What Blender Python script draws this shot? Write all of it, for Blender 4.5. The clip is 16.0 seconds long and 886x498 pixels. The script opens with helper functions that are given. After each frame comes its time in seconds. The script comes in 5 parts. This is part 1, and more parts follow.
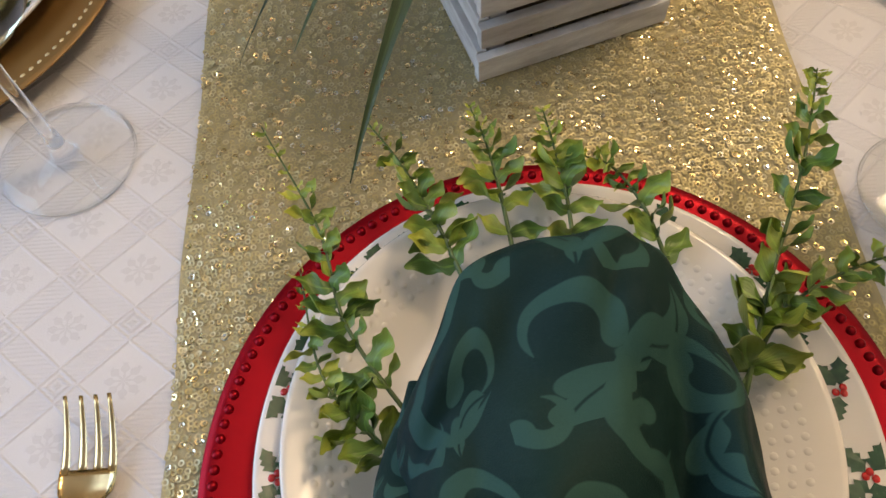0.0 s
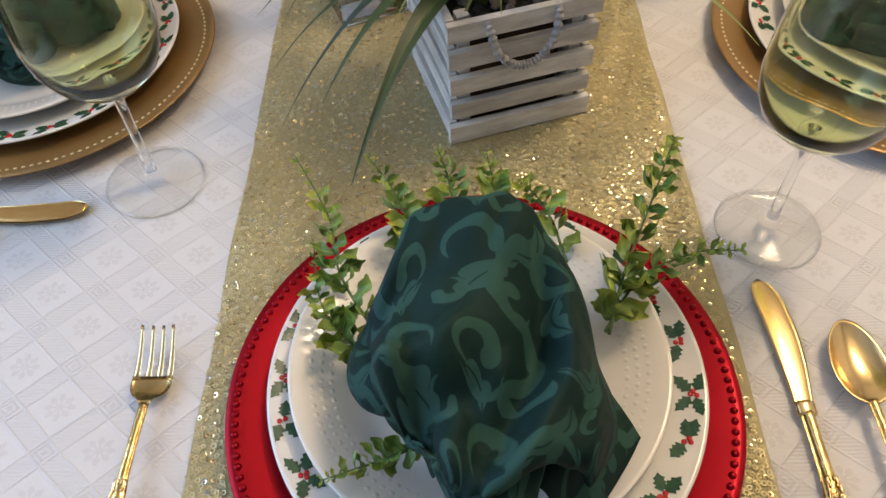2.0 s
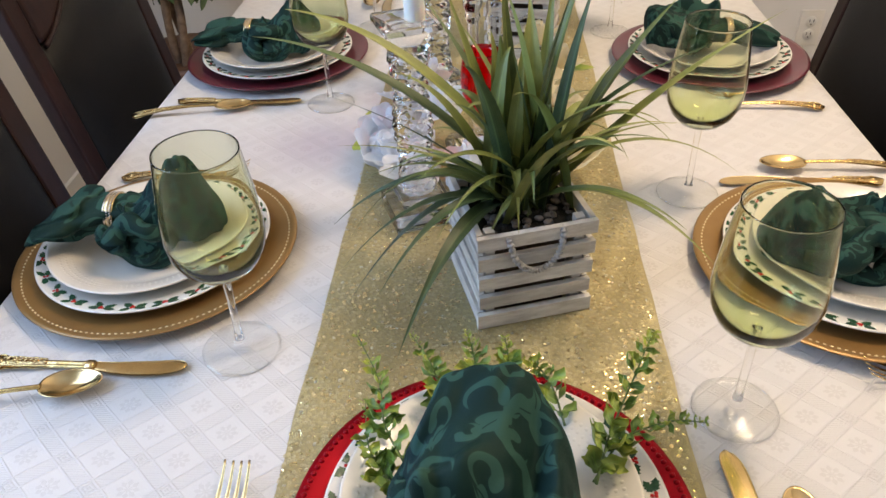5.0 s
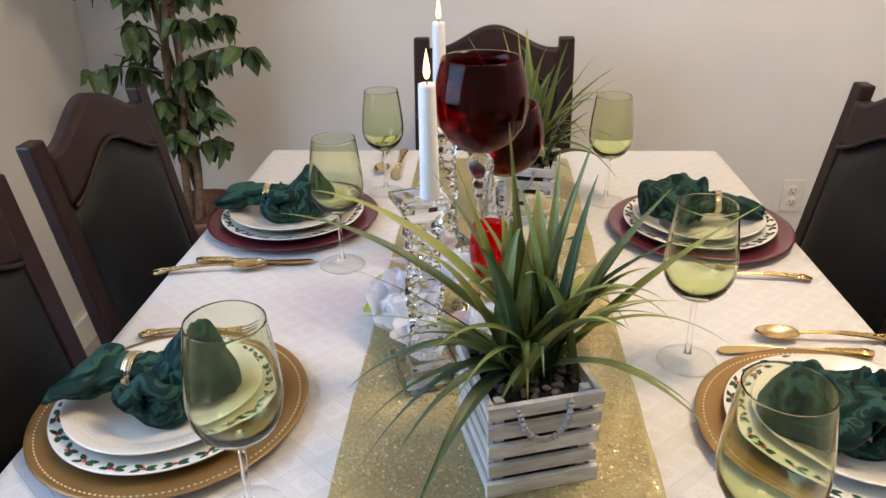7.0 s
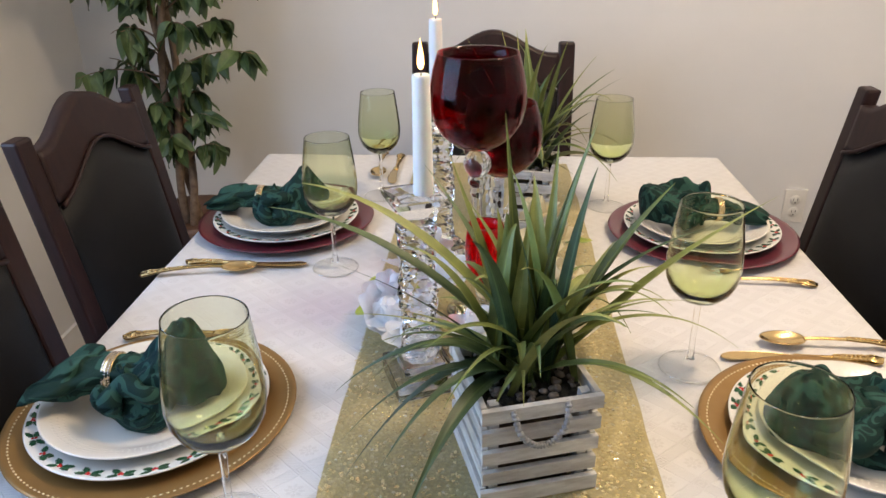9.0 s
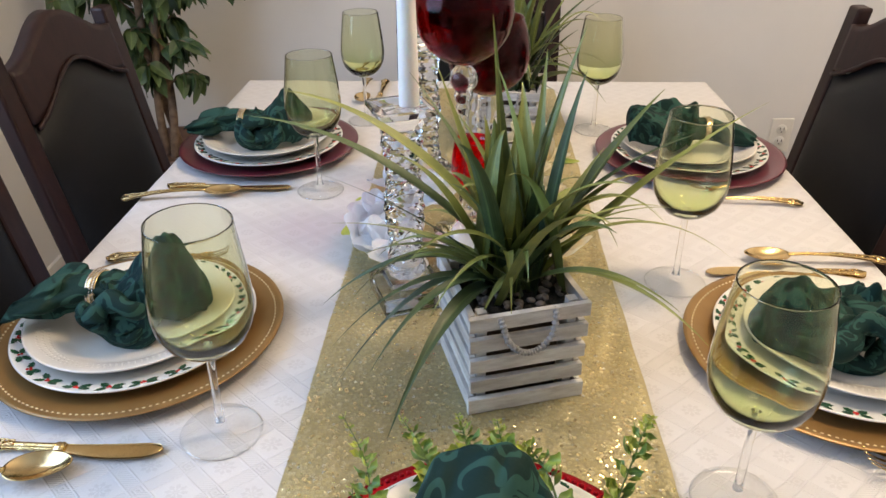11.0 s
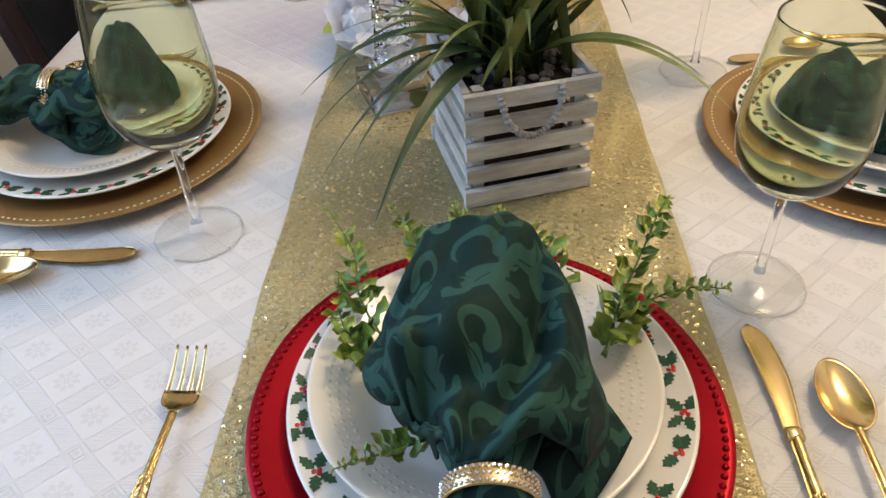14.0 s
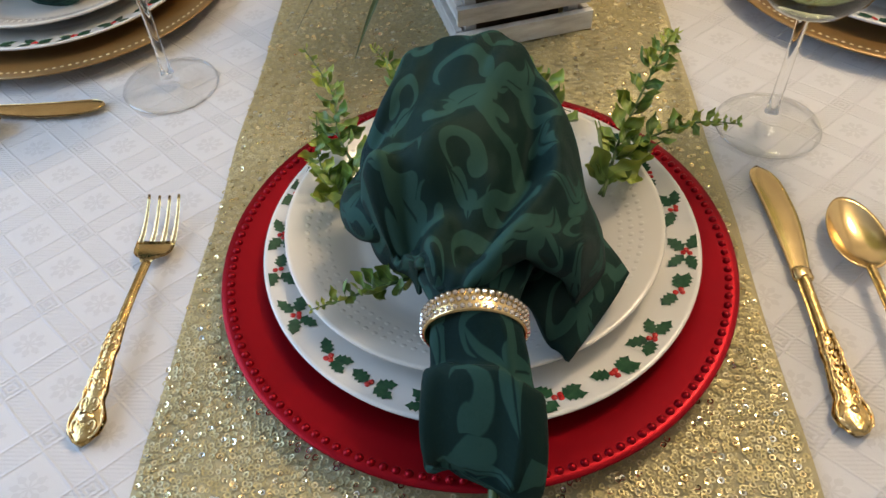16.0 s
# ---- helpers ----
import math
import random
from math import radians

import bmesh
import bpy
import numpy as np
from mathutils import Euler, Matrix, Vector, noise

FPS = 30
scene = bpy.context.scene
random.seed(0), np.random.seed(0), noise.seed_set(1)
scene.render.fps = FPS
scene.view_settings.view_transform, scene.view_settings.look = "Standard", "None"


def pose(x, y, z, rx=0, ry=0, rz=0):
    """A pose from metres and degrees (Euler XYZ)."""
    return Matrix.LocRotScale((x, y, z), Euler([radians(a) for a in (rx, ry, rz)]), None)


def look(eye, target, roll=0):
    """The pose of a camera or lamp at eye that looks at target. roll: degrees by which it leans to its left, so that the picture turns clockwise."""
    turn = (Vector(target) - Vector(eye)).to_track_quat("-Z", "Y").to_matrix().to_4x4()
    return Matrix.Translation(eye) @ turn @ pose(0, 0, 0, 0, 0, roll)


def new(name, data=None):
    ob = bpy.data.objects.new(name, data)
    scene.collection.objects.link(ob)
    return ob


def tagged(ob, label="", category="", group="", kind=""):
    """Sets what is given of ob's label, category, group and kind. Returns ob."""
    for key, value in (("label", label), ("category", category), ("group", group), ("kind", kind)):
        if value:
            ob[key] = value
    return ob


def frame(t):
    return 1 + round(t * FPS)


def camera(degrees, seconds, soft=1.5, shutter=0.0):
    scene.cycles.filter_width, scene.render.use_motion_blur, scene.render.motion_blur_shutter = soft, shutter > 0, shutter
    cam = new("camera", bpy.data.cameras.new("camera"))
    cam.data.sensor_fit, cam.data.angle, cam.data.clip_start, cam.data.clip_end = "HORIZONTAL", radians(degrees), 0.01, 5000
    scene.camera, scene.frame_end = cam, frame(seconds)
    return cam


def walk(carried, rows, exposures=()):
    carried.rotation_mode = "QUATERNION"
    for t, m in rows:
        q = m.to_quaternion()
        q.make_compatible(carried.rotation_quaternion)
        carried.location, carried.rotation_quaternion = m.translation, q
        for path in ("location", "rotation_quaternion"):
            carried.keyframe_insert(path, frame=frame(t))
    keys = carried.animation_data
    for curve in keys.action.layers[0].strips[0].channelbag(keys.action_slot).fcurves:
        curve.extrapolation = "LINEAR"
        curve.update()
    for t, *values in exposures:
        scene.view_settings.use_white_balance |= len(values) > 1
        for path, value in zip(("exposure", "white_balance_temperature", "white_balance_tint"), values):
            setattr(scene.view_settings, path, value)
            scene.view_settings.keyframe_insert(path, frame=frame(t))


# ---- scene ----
cam = camera(62.6, 16.0)
PATH = [
    (0, (-0.045, -0.054, 1.112), (-0.061, 0.838, -0.678), -5.7),
    (0.5, (-0.051, -0.091, 1.129), (-0.064, 0.862, -0.63), -4.7),
    (1, (-0.039, -0.123, 1.141), (-0.053, 0.915, -0.569), -3.7),
    (1.5, (-0.031, -0.168, 1.161), (-0.055, 0.962, -0.489), -3.3),
    (2, (-0.017, -0.212, 1.198), (-0.055, 1.002, -0.391), -3.3),
    (2.5, (-0.009, -0.233, 1.221), (-0.06, 1.066, -0.299), -3.1),
    (3, (-0.004, -0.242, 1.241), (-0.07, 1.119, -0.223), -3.0),
    (5.3, (-0.007, -0.335, 1.302), (-0.141, 1.289, 0.142), -2.6),
    (5.5, (-0.015, -0.342, 1.308), (-0.142, 1.31, 0.187), -2.4),
    (6, (-0.019, -0.354, 1.323), (-0.132, 1.356, 0.291), -2.0),
    (6.5, (-0.019, -0.355, 1.333), (-0.129, 1.402, 0.385), -1.5),
    (7, (-0.022, -0.343, 1.334), (-0.141, 1.451, 0.459), -1.1),
    (7.5, (-0.022, -0.333, 1.328), (-0.151, 1.482, 0.499), -0.9),
    (8, (-0.018, -0.329, 1.322), (-0.15, 1.495, 0.512), -0.8),
    (8.5, (-0.018, -0.325, 1.312), (-0.146, 1.496, 0.495), -0.8),
    (9, (-0.017, -0.322, 1.305), (-0.136, 1.488, 0.463), -0.7),
    (11.5, (-0.02, -0.33, 1.262), (-0.089, 1.383, 0.23), -0.7),
    (12, (-0.023, -0.33, 1.248), (-0.088, 1.352, 0.167), -1.0),
    (12.5, (-0.019, -0.325, 1.234), (-0.086, 1.32, 0.098), -1.3),
    (13, (-0.015, -0.317, 1.216), (-0.089, 1.286, 0.023), -1.8),
    (13.5, (-0.014, -0.312, 1.2), (-0.093, 1.244, -0.055), -2.2),
    (14, (-0.011, -0.304, 1.183), (-0.099, 1.199, -0.133), -2.7),
    (14.5, (-0.007, -0.303, 1.168), (-0.104, 1.151, -0.202), -3.1),
    (15, (-0.002, -0.307, 1.158), (-0.099, 1.095, -0.266), -3.5),
    (15.5, (-0.002, -0.309, 1.144), (-0.102, 1.048, -0.322), -3.8),
    (16, (-0.001, -0.306, 1.131), (-0.105, 0.998, -0.382), -4.3),
]
# the clip's camera opens a little darker and warmer, then settles
EXPOSURES = [(0, -0.42, 7750, 17), (1.5, -0.33, 7350, 15), (3, -0.19, 7150, 14), (6.5, 0.05, 6950, 14), (9, 0.06, 6830, 14), (12, 0.0, 7050, 14), (13.5, -0.10, 7120, 12), (16, -0.31, 7150, 11)]
walk(cam, [(t, look(eye, target, roll)) for t, eye, target, roll in PATH], EXPOSURES)

# ---- world and light ----
H = 0.763          # top of the tablecloth
world = bpy.data.worlds.new("world")
scene.world = world
world.use_nodes = True
wn = world.node_tree
sky = wn.nodes.new("ShaderNodeTexSky")
sky.sky_type, sky.sun_disc = "NISHITA", False
sky.sun_elevation, sky.sun_rotation = radians(35), radians(200)
wn.nodes["Background"].inputs["Strength"].default_value = 0.12
wn.links.new(sky.outputs[0], wn.nodes["Background"].inputs["Color"])


def area_light(name, m, sx, sy, watts, colour, shape="RECTANGLE"):
    d = bpy.data.lights.new(name, "AREA")
    d.shape, d.size, d.energy, d.color = shape, sx, watts, colour
    if shape in ("RECTANGLE", "ELLIPSE"):
        d.size_y = sy
    ob = new(name, d)
    ob.matrix_world = m
    return ob


area_light("window_daylight", look((-1.37, 0.05, 1.5), (0.3, 0.0, 0.9)), 1.25, 1.25, 33, (0.38, 0.61, 1.0))
bulbs = bpy.data.lights.new("ceiling_lamp_light", "POINT")
bulbs.energy, bulbs.color, bulbs.shadow_soft_size = 47, (1.0, 0.815, 0.57), 0.17
new("ceiling_lamp_light", bulbs).location = (0.66, 0.60, 2.20)


# ---- materials ----
def node_material(name):
    m = bpy.data.materials.new(name)
    m.use_nodes = True
    t = m.node_tree
    return m, t, t.nodes["Principled BSDF"]


def mathn(t, op, a, b=None, c=None, clamp=False):
    n = t.nodes.new("ShaderNodeMath")
    n.operation, n.use_clamp = op, clamp
    for k, v in enumerate((a, b, c)):
        if v is None:
            continue
        if isinstance(v, (int, float)):
            n.inputs[k].default_value = v
        else:
            t.links.new(v, n.inputs[k])
    return n.outputs[0]


def coords(t, kind="Object"):
    return t.nodes.new("ShaderNodeTexCoord").outputs[kind]


def noise_tex(t, vec, scale, detail=4, rough=0.55, dist=0.0):
    n = t.nodes.new("ShaderNodeTexNoise")
    n.inputs["Scale"].default_value = scale
    n.inputs["Detail"].default_value = detail
    n.inputs["Roughness"].default_value = rough
    n.inputs["Distortion"].default_value = dist
    t.links.new(vec, n.inputs["Vector"])
    return n.outputs["Fac"]


def ramp(t, fac, stops):
    n = t.nodes.new("ShaderNodeValToRGB")
    e = n.color_ramp.elements
    while len(e) < len(stops):
        e.new(0.5)
    for k, (p, c) in enumerate(stops):
        e[k].position, e[k].color = p, (*c, 1)
    t.links.new(fac, n.inputs[0])
    return n.outputs[0]


def mixc(t, fac, a, b, blend="MIX"):
    n = t.nodes.new("ShaderNodeMix")
    n.data_type, n.blend_type = "RGBA", blend
    for sock, v in ((n.inputs["Factor"], fac), (n.inputs["A"], a), (n.inputs["B"], b)):
        if isinstance(v, (int, float)):
            sock.default_value = v
        elif isinstance(v, tuple):
            sock.default_value = (*v, 1)
        else:
            t.links.new(v, sock)
    return n.outputs["Result"]


def bump(t, p, height, strength=0.3, dist=0.001):
    n = t.nodes.new("ShaderNodeBump")
    n.inputs["Strength"].default_value, n.inputs["Distance"].default_value = strength, dist
    t.links.new(height, n.inputs["Height"])
    t.links.new(n.outputs[0], p.inputs["Normal"])


def stretched(t, vec, sx, sy, sz):
    n = t.nodes.new("ShaderNodeMapping")
    n.inputs["Scale"].default_value = (sx, sy, sz)
    t.links.new(vec, n.inputs["Vector"])
    return n.outputs[0]


def surface(name, low, high, scale=30, rough=0.5, metal=0.0, grain=300, relief=0.15, depth=0.0005, coat=0.0, spread=0.12, stretch=None, sheen=0.0, random_shade=0.0):
    """Two tones mixed by broad noise, fine grain in the relief, uneven gloss."""
    m, t, p = node_material(name)
    v = coords(t)
    if stretch:
        v = stretched(t, v, *stretch)
    broad = noise_tex(t, v, scale, 5, 0.6)
    fine = noise_tex(t, v, grain, 3, 0.6)
    col = ramp(t, broad, [(0.3, low), (0.7, high)])
    if random_shade:
        rnd = t.nodes.new("ShaderNodeObjectInfo").outputs["Random"]
        f = mathn(t, "MULTIPLY_ADD", rnd, 2 * random_shade, 1 - random_shade)
        comb = t.nodes.new("ShaderNodeCombineColor")
        for k in range(3):
            t.links.new(f, comb.inputs[k])
        col = mixc(t, 1.0, col, comb.outputs[0], "MULTIPLY")
    t.links.new(col, p.inputs["Base Color"])
    t.links.new(mathn(t, "MULTIPLY_ADD", fine, spread, rough - spread / 2, True), p.inputs["Roughness"])
    p.inputs["Metallic"].default_value = metal
    p.inputs["Coat Weight"].default_value = coat
    p.inputs["Coat Roughness"].default_value = 0.12
    p.inputs["Sheen Weight"].default_value = sheen
    bump(t, p, mathn(t, "ADD", fine, mathn(t, "MULTIPLY", broad, 0.6)), relief, depth)
    return m


def thin_glass(name, tint, gloss=0.035, rough=0.01):
    """A thin sheet of tinted glass: light goes straight through, and the surface mirrors by Fresnel."""
    m = bpy.data.materials.new(name)
    m.use_nodes = True
    t = m.node_tree
    t.nodes.remove(t.nodes["Principled BSDF"])
    tr, gl, mix, fr = (t.nodes.new("ShaderNode" + k) for k in ("BsdfTransparent", "BsdfGlossy", "MixShader", "LayerWeight"))
    tr.inputs["Color"].default_value = (*tint, 1)
    gl.inputs["Roughness"].default_value = rough
    t.links.new(mathn(t, "MULTIPLY_ADD", mathn(t, "POWER", fr.outputs["Facing"], 4.0), 0.75, gloss), mix.inputs[0])
    t.links.new(tr.outputs[0], mix.inputs[1])
    t.links.new(gl.outputs[0], mix.inputs[2])
    t.links.new(mix.outputs[0], t.nodes["Material Output"].inputs["Surface"])
    return m


def solid_glass(name, tint=(1, 1, 1), ior=1.5, rough=0.0):
    m, t, p = node_material(name)
    p.inputs["Base Color"].default_value = (*tint, 1)
    p.inputs["Transmission Weight"].default_value = 1
    p.inputs["IOR"].default_value = ior
    p.inputs["Roughness"].default_value = rough
    return m


def glowing(name, colour, strength):
    m, t, p = node_material(name)
    p.inputs["Base Color"].default_value = (*colour, 1)
    p.inputs["Emission Color"].default_value = (*colour, 1)
    p.inputs["Emission Strength"].default_value = strength
    return m


def damask_cloth():
    """White tablecloth woven with a lattice of hatched bands, small squares at the crossings and snowflakes between."""
    m, t, p = node_material("white damask cloth")
    v = coords(t)
    sep = t.nodes.new("ShaderNodeSeparateXYZ")
    t.links.new(v, sep.inputs[0])
    x, y = sep.outputs[0], sep.outputs[1]
    wob = noise_tex(t, v, 9, 2)
    xs = mathn(t, "MULTIPLY_ADD", x, 1 / 0.070, mathn(t, "MULTIPLY_ADD", wob, 0.12, 0.46))
    ys = mathn(t, "MULTIPLY", y, 1 / 0.0615)
    a = mathn(t, "ADD", xs, ys)
    b = mathn(t, "SUBTRACT", xs, ys)

    def tri(u):      # distance to the nearest whole number, 0 to 0.5
        return mathn(t, "ABSOLUTE", mathn(t, "SUBTRACT", mathn(t, "FRACT", mathn(t, "ADD", u, 0.5)), 0.5))

    da, db = tri(a), tri(b)

    def less(u, lim, soft=0.015):
        n = t.nodes.new("ShaderNodeMapRange")
        n.interpolation_type = "SMOOTHSTEP"
        n.inputs["From Min"].default_value, n.inputs["From Max"].default_value = lim - soft, lim + soft
        n.inputs["To Min"].default_value, n.inputs["To Max"].default_value = 1, 0
        t.links.new(u, n.inputs["Value"])
        return n.outputs[0]

    band_a, band_b = less(da, 0.15), less(db, 0.15)
    both = mathn(t, "MULTIPLY", band_a, band_b)
    either = mathn(t, "MAXIMUM", band_a, band_b)
    line_a = mathn(t, "SUBTRACT", less(da, 0.165), less(da, 0.135))
    line_b = mathn(t, "SUBTRACT", less(db, 0.165), less(db, 0.135))
    lines = mathn(t, "MAXIMUM", line_a, line_b)
    hatch = mathn(t, "SINE", mathn(t, "MULTIPLY", y, 2600))
    hatch = mathn(t, "MULTIPLY", mathn(t, "MULTIPLY", hatch, either), 0.18)
    big = mathn(t, "MAXIMUM", da, db)
    square = mathn(t, "MULTIPLY", mathn(t, "ADD", mathn(t, "SUBTRACT", less(big, 0.10), less(big, 0.07)), less(big, 0.035)), 0.9)
    # snowflake in the middle of each diamond
    ca = mathn(t, "SUBTRACT", mathn(t, "FRACT", a), 0.5)
    cb = mathn(t, "SUBTRACT", mathn(t, "FRACT", b), 0.5)
    r = mathn(t, "SQRT", mathn(t, "ADD", mathn(t, "MULTIPLY", ca, ca), mathn(t, "MULTIPLY", cb, cb)))
    ang = mathn(t, "ARCTAN2", ca, cb)
    petal = mathn(t, "ABSOLUTE", mathn(t, "COSINE", mathn(t, "MULTIPLY", ang, 4.0)))
    ring = mathn(t, "SINE", mathn(t, "MULTIPLY", r, 55.0))
    flake = mathn(t, "MULTIPLY", less(r, 0.21, 0.02), mathn(t, "GREATER_THAN", mathn(t, "ADD", petal, mathn(t, "MULTIPLY", ring, 0.35)), 0.55))
    weave = noise_tex(t, v, 1400, 2)
    crease = noise_tex(t, v, 14, 5, 0.62)
    ht = mathn(t, "ADD", mathn(t, "MULTIPLY", lines, 1.0), hatch)
    ht = mathn(t, "ADD", ht, mathn(t, "MULTIPLY", square, 0.8))
    ht = mathn(t, "ADD", ht, mathn(t, "MULTIPLY", flake, 0.6))
    ht = mathn(t, "ADD", ht, mathn(t, "MULTIPLY", weave, 0.5))
    ht = mathn(t, "ADD", ht, mathn(t, "MULTIPLY", crease, 3.0))
    bump(t, p, ht, 0.60, 0.0010)
    tone = mathn(t, "ADD", mathn(t, "MULTIPLY", either, 0.25), mathn(t, "MULTIPLY", mathn(t, "MAXIMUM", flake, square), 0.55), clamp=True)
    col = mixc(t, tone, (0.70, 0.69, 0.685), (0.585, 0.57, 0.56))
    t.links.new(col, p.inputs["Base Color"])
    t.links.new(mathn(t, "MULTIPLY_ADD", tone, -0.15, 0.62), p.inputs["Roughness"])
    p.inputs["Sheen Weight"].default_value = 0.1
    return m


def damask_napkin():
    """Emerald cloth with a satin pattern of scrolls, darker ground and lighter curls."""
    m, t, p = node_material("emerald damask")
    v = coords(t, "UV")
    wn_ = t.nodes.new("ShaderNodeTexNoise")
    wn_.inputs["Scale"].default_value, wn_.inputs["Detail"].default_value = 22, 2
    t.links.new(v, wn_.inputs["Vector"])
    add = t.nodes.new("ShaderNodeVectorMath")
    add.operation = "MULTIPLY_ADD"
    add.inputs[1].default_value = (0.011, 0.011, 0)
    t.links.new(wn_.outputs["Color"], add.inputs[0])
    t.links.new(v, add.inputs[2])
    w = add.outputs[0]

    # one repeat of the weave, half-dropped and mirrored in every other column
    tw_, th_ = 0.106, 0.132      # in the drawing; the cloth shows it at four fifths
    sep = t.nodes.new("ShaderNodeSeparateXYZ")
    t.links.new(stretched(t, w, 1.24, 1.24, 1.0), sep.inputs[0])
    col_ = mathn(t, "MULTIPLY", sep.outputs[0], 1 / tw_)
    odd = mathn(t, "FLOORED_MODULO", mathn(t, "FLOOR", col_), 2.0)
    px_ = mathn(t, "MULTIPLY", mathn(t, "MULTIPLY_ADD", mathn(t, "FRACT", col_), tw_, -tw_ / 2), mathn(t, "MULTIPLY_ADD", odd, -2.0, 1.0))
    row_ = mathn(t, "MULTIPLY_ADD", sep.outputs[1], 1 / th_, mathn(t, "MULTIPLY", odd, 0.5))
    py_ = mathn(t, "MULTIPLY_ADD", mathn(t, "FRACT", row_), th_, -th_ / 2)

    def edge(x):
        n = t.nodes.new("ShaderNodeMapRange")
        n.interpolation_type = "SMOOTHSTEP"
        n.inputs["From Min"].default_value, n.inputs["From Max"].default_value = -0.0005, 0.0005
        t.links.new(x, n.inputs["Value"])
        return n.outputs[0]

    def frond(cx, cy, r, a0, a1, wide, bulb=0.0, lobes=0.0, vein=False):
        """A woven stroke along an arc, pointed where it starts; it ends in a point, or in a round curl."""
        dx, dy = mathn(t, "SUBTRACT", px_, cx), mathn(t, "SUBTRACT", py_, cy)
        rr = mathn(t, "SQRT", mathn(t, "ADD", mathn(t, "MULTIPLY", dx, dx), mathn(t, "MULTIPLY", dy, dy)))
        span = (a1 - a0) / 360
        turn_ = mathn(t, "MULTIPLY", mathn(t, "ARCTAN2", dy, dx), 1 / (2 * math.pi))
        u = mathn(t, "MULTIPLY", mathn(t, "FRACT", mathn(t, "SUBTRACT", turn_, a0 / 360)), 1 / span)
        uc = mathn(t, "MINIMUM", u, 1.0)
        off = mathn(t, "SUBTRACT", rr, r)
        if bulb:
            lim = mathn(t, "MULTIPLY", mathn(t, "POWER", uc, 0.7), wide)
        else:
            lim = mathn(t, "MULTIPLY", mathn(t, "SINE", mathn(t, "MULTIPLY", mathn(t, "POWER", uc, 0.75), math.pi)), wide)
        if lobes:
            lim = mathn(t, "MULTIPLY", lim, mathn(t, "MULTIPLY_ADD", mathn(t, "ABSOLUTE", mathn(t, "SINE", mathn(t, "MULTIPLY_ADD", uc, lobes, mathn(t, "MULTIPLY", off, 160.0)))), 0.62, 0.42))
        inside = mathn(t, "MULTIPLY", edge(mathn(t, "SUBTRACT", lim, mathn(t, "ABSOLUTE", off))), mathn(t, "LESS_THAN", u, 1.0))
        if vein:
            inside = mathn(t, "MULTIPLY", inside, edge(mathn(t, "SUBTRACT", mathn(t, "ABSOLUTE", off), 0.0006)))
        if bulb:
            ex, ey = cx + r * math.cos(math.radians(a1)), cy + r * math.sin(math.radians(a1))
            qx, qy = mathn(t, "SUBTRACT", px_, ex), mathn(t, "SUBTRACT", py_, ey)
            q = mathn(t, "SQRT", mathn(t, "ADD", mathn(t, "MULTIPLY", qx, qx), mathn(t, "MULTIPLY", qy, qy)))
            inside = mathn(t, "MAXIMUM", inside, edge(mathn(t, "SUBTRACT", bulb, q)))
        return inside

    fronds = [(-0.012, 0.012, 0.030, -70, 165, 0.0060, 0.0, 0.0, False), (-0.028, 0.026, 0.0125, 120, 395, 0.0056, 0.0062, 0.0, False),
              (0.022, -0.028, 0.026, 110, 335, 0.0066, 0.0, 9.0, False), (0.034, -0.030, 0.0110, -60, 205, 0.0052, 0.0058, 0.0, False),
              (-0.004, -0.014, 0.044, 25, 88, 0.0130, 0.0, 9.0, True), (-0.030, -0.034, 0.020, 150, 330, 0.0092, 0.0, 8.0, True),
              (0.032, 0.044, 0.015, -40, 190, 0.0064, 0.0062, 0.0, False), (-0.036, -0.052, 0.0095, 40, 280, 0.0046, 0.0050, 0.0, False),
              (0.042, 0.012, 0.0090, 90, 330, 0.0046, 0.0052, 0.0, False), (-0.002, 0.054, 0.020, 150, 320, 0.0080, 0.0, 7.0, True),
              (0.004, -0.052, 0.014, 180, 395, 0.0062, 0.0, 7.0, False), (-0.040, 0.056, 0.0075, 200, 440, 0.0040, 0.0046, 0.0, False),
              (-0.044, -0.008, 0.024, -50, 60, 0.0078, 0.0, 8.0, True), (0.046, -0.058, 0.018, 100, 200, 0.0072, 0.0, 6.0, True),
              (0.006, 0.000, 0.0105, 200, 450, 0.0048, 0.0052, 0.0, False)]
    mask = frond(*fronds[0])
    for f_ in fronds[1:]:
        mask = mathn(t, "MAXIMUM", mask, frond(*f_))
    threads = noise_tex(t, v, 900, 3, 0.7)
    blotch = noise_tex(t, v, 70, 4, 0.65)
    mask = mathn(t, "ADD", mask, mathn(t, "ADD", mathn(t, "MULTIPLY_ADD", threads, 0.4, -0.2), mathn(t, "MULTIPLY_ADD", blotch, 0.3, -0.15)), None, True)
    broad = noise_tex(t, v, 10, 3)
    ground = ramp(t, broad, [(0.3, (0.0040, 0.0205, 0.0205)), (0.72, (0.0105, 0.0325, 0.0230))])
    light = ramp(t, broad, [(0.3, (0.0220, 0.073, 0.0620)), (0.72, (0.0330, 0.088, 0.066))])
    t.links.new(mixc(t, mask, ground, light), p.inputs["Base Color"])
    t.links.new(mathn(t, "MULTIPLY_ADD", mask, 0.14, 0.64), p.inputs["Roughness"])
    p.inputs["Specular IOR Level"].default_value = 0.14
    weave = noise_tex(t, stretched(t, v, 1, 1, 1), 1800, 2)
    bump(t, p, mathn(t, "ADD", mathn(t, "MULTIPLY", mask, 0.5), weave), 0.45, 0.0005)
    return m


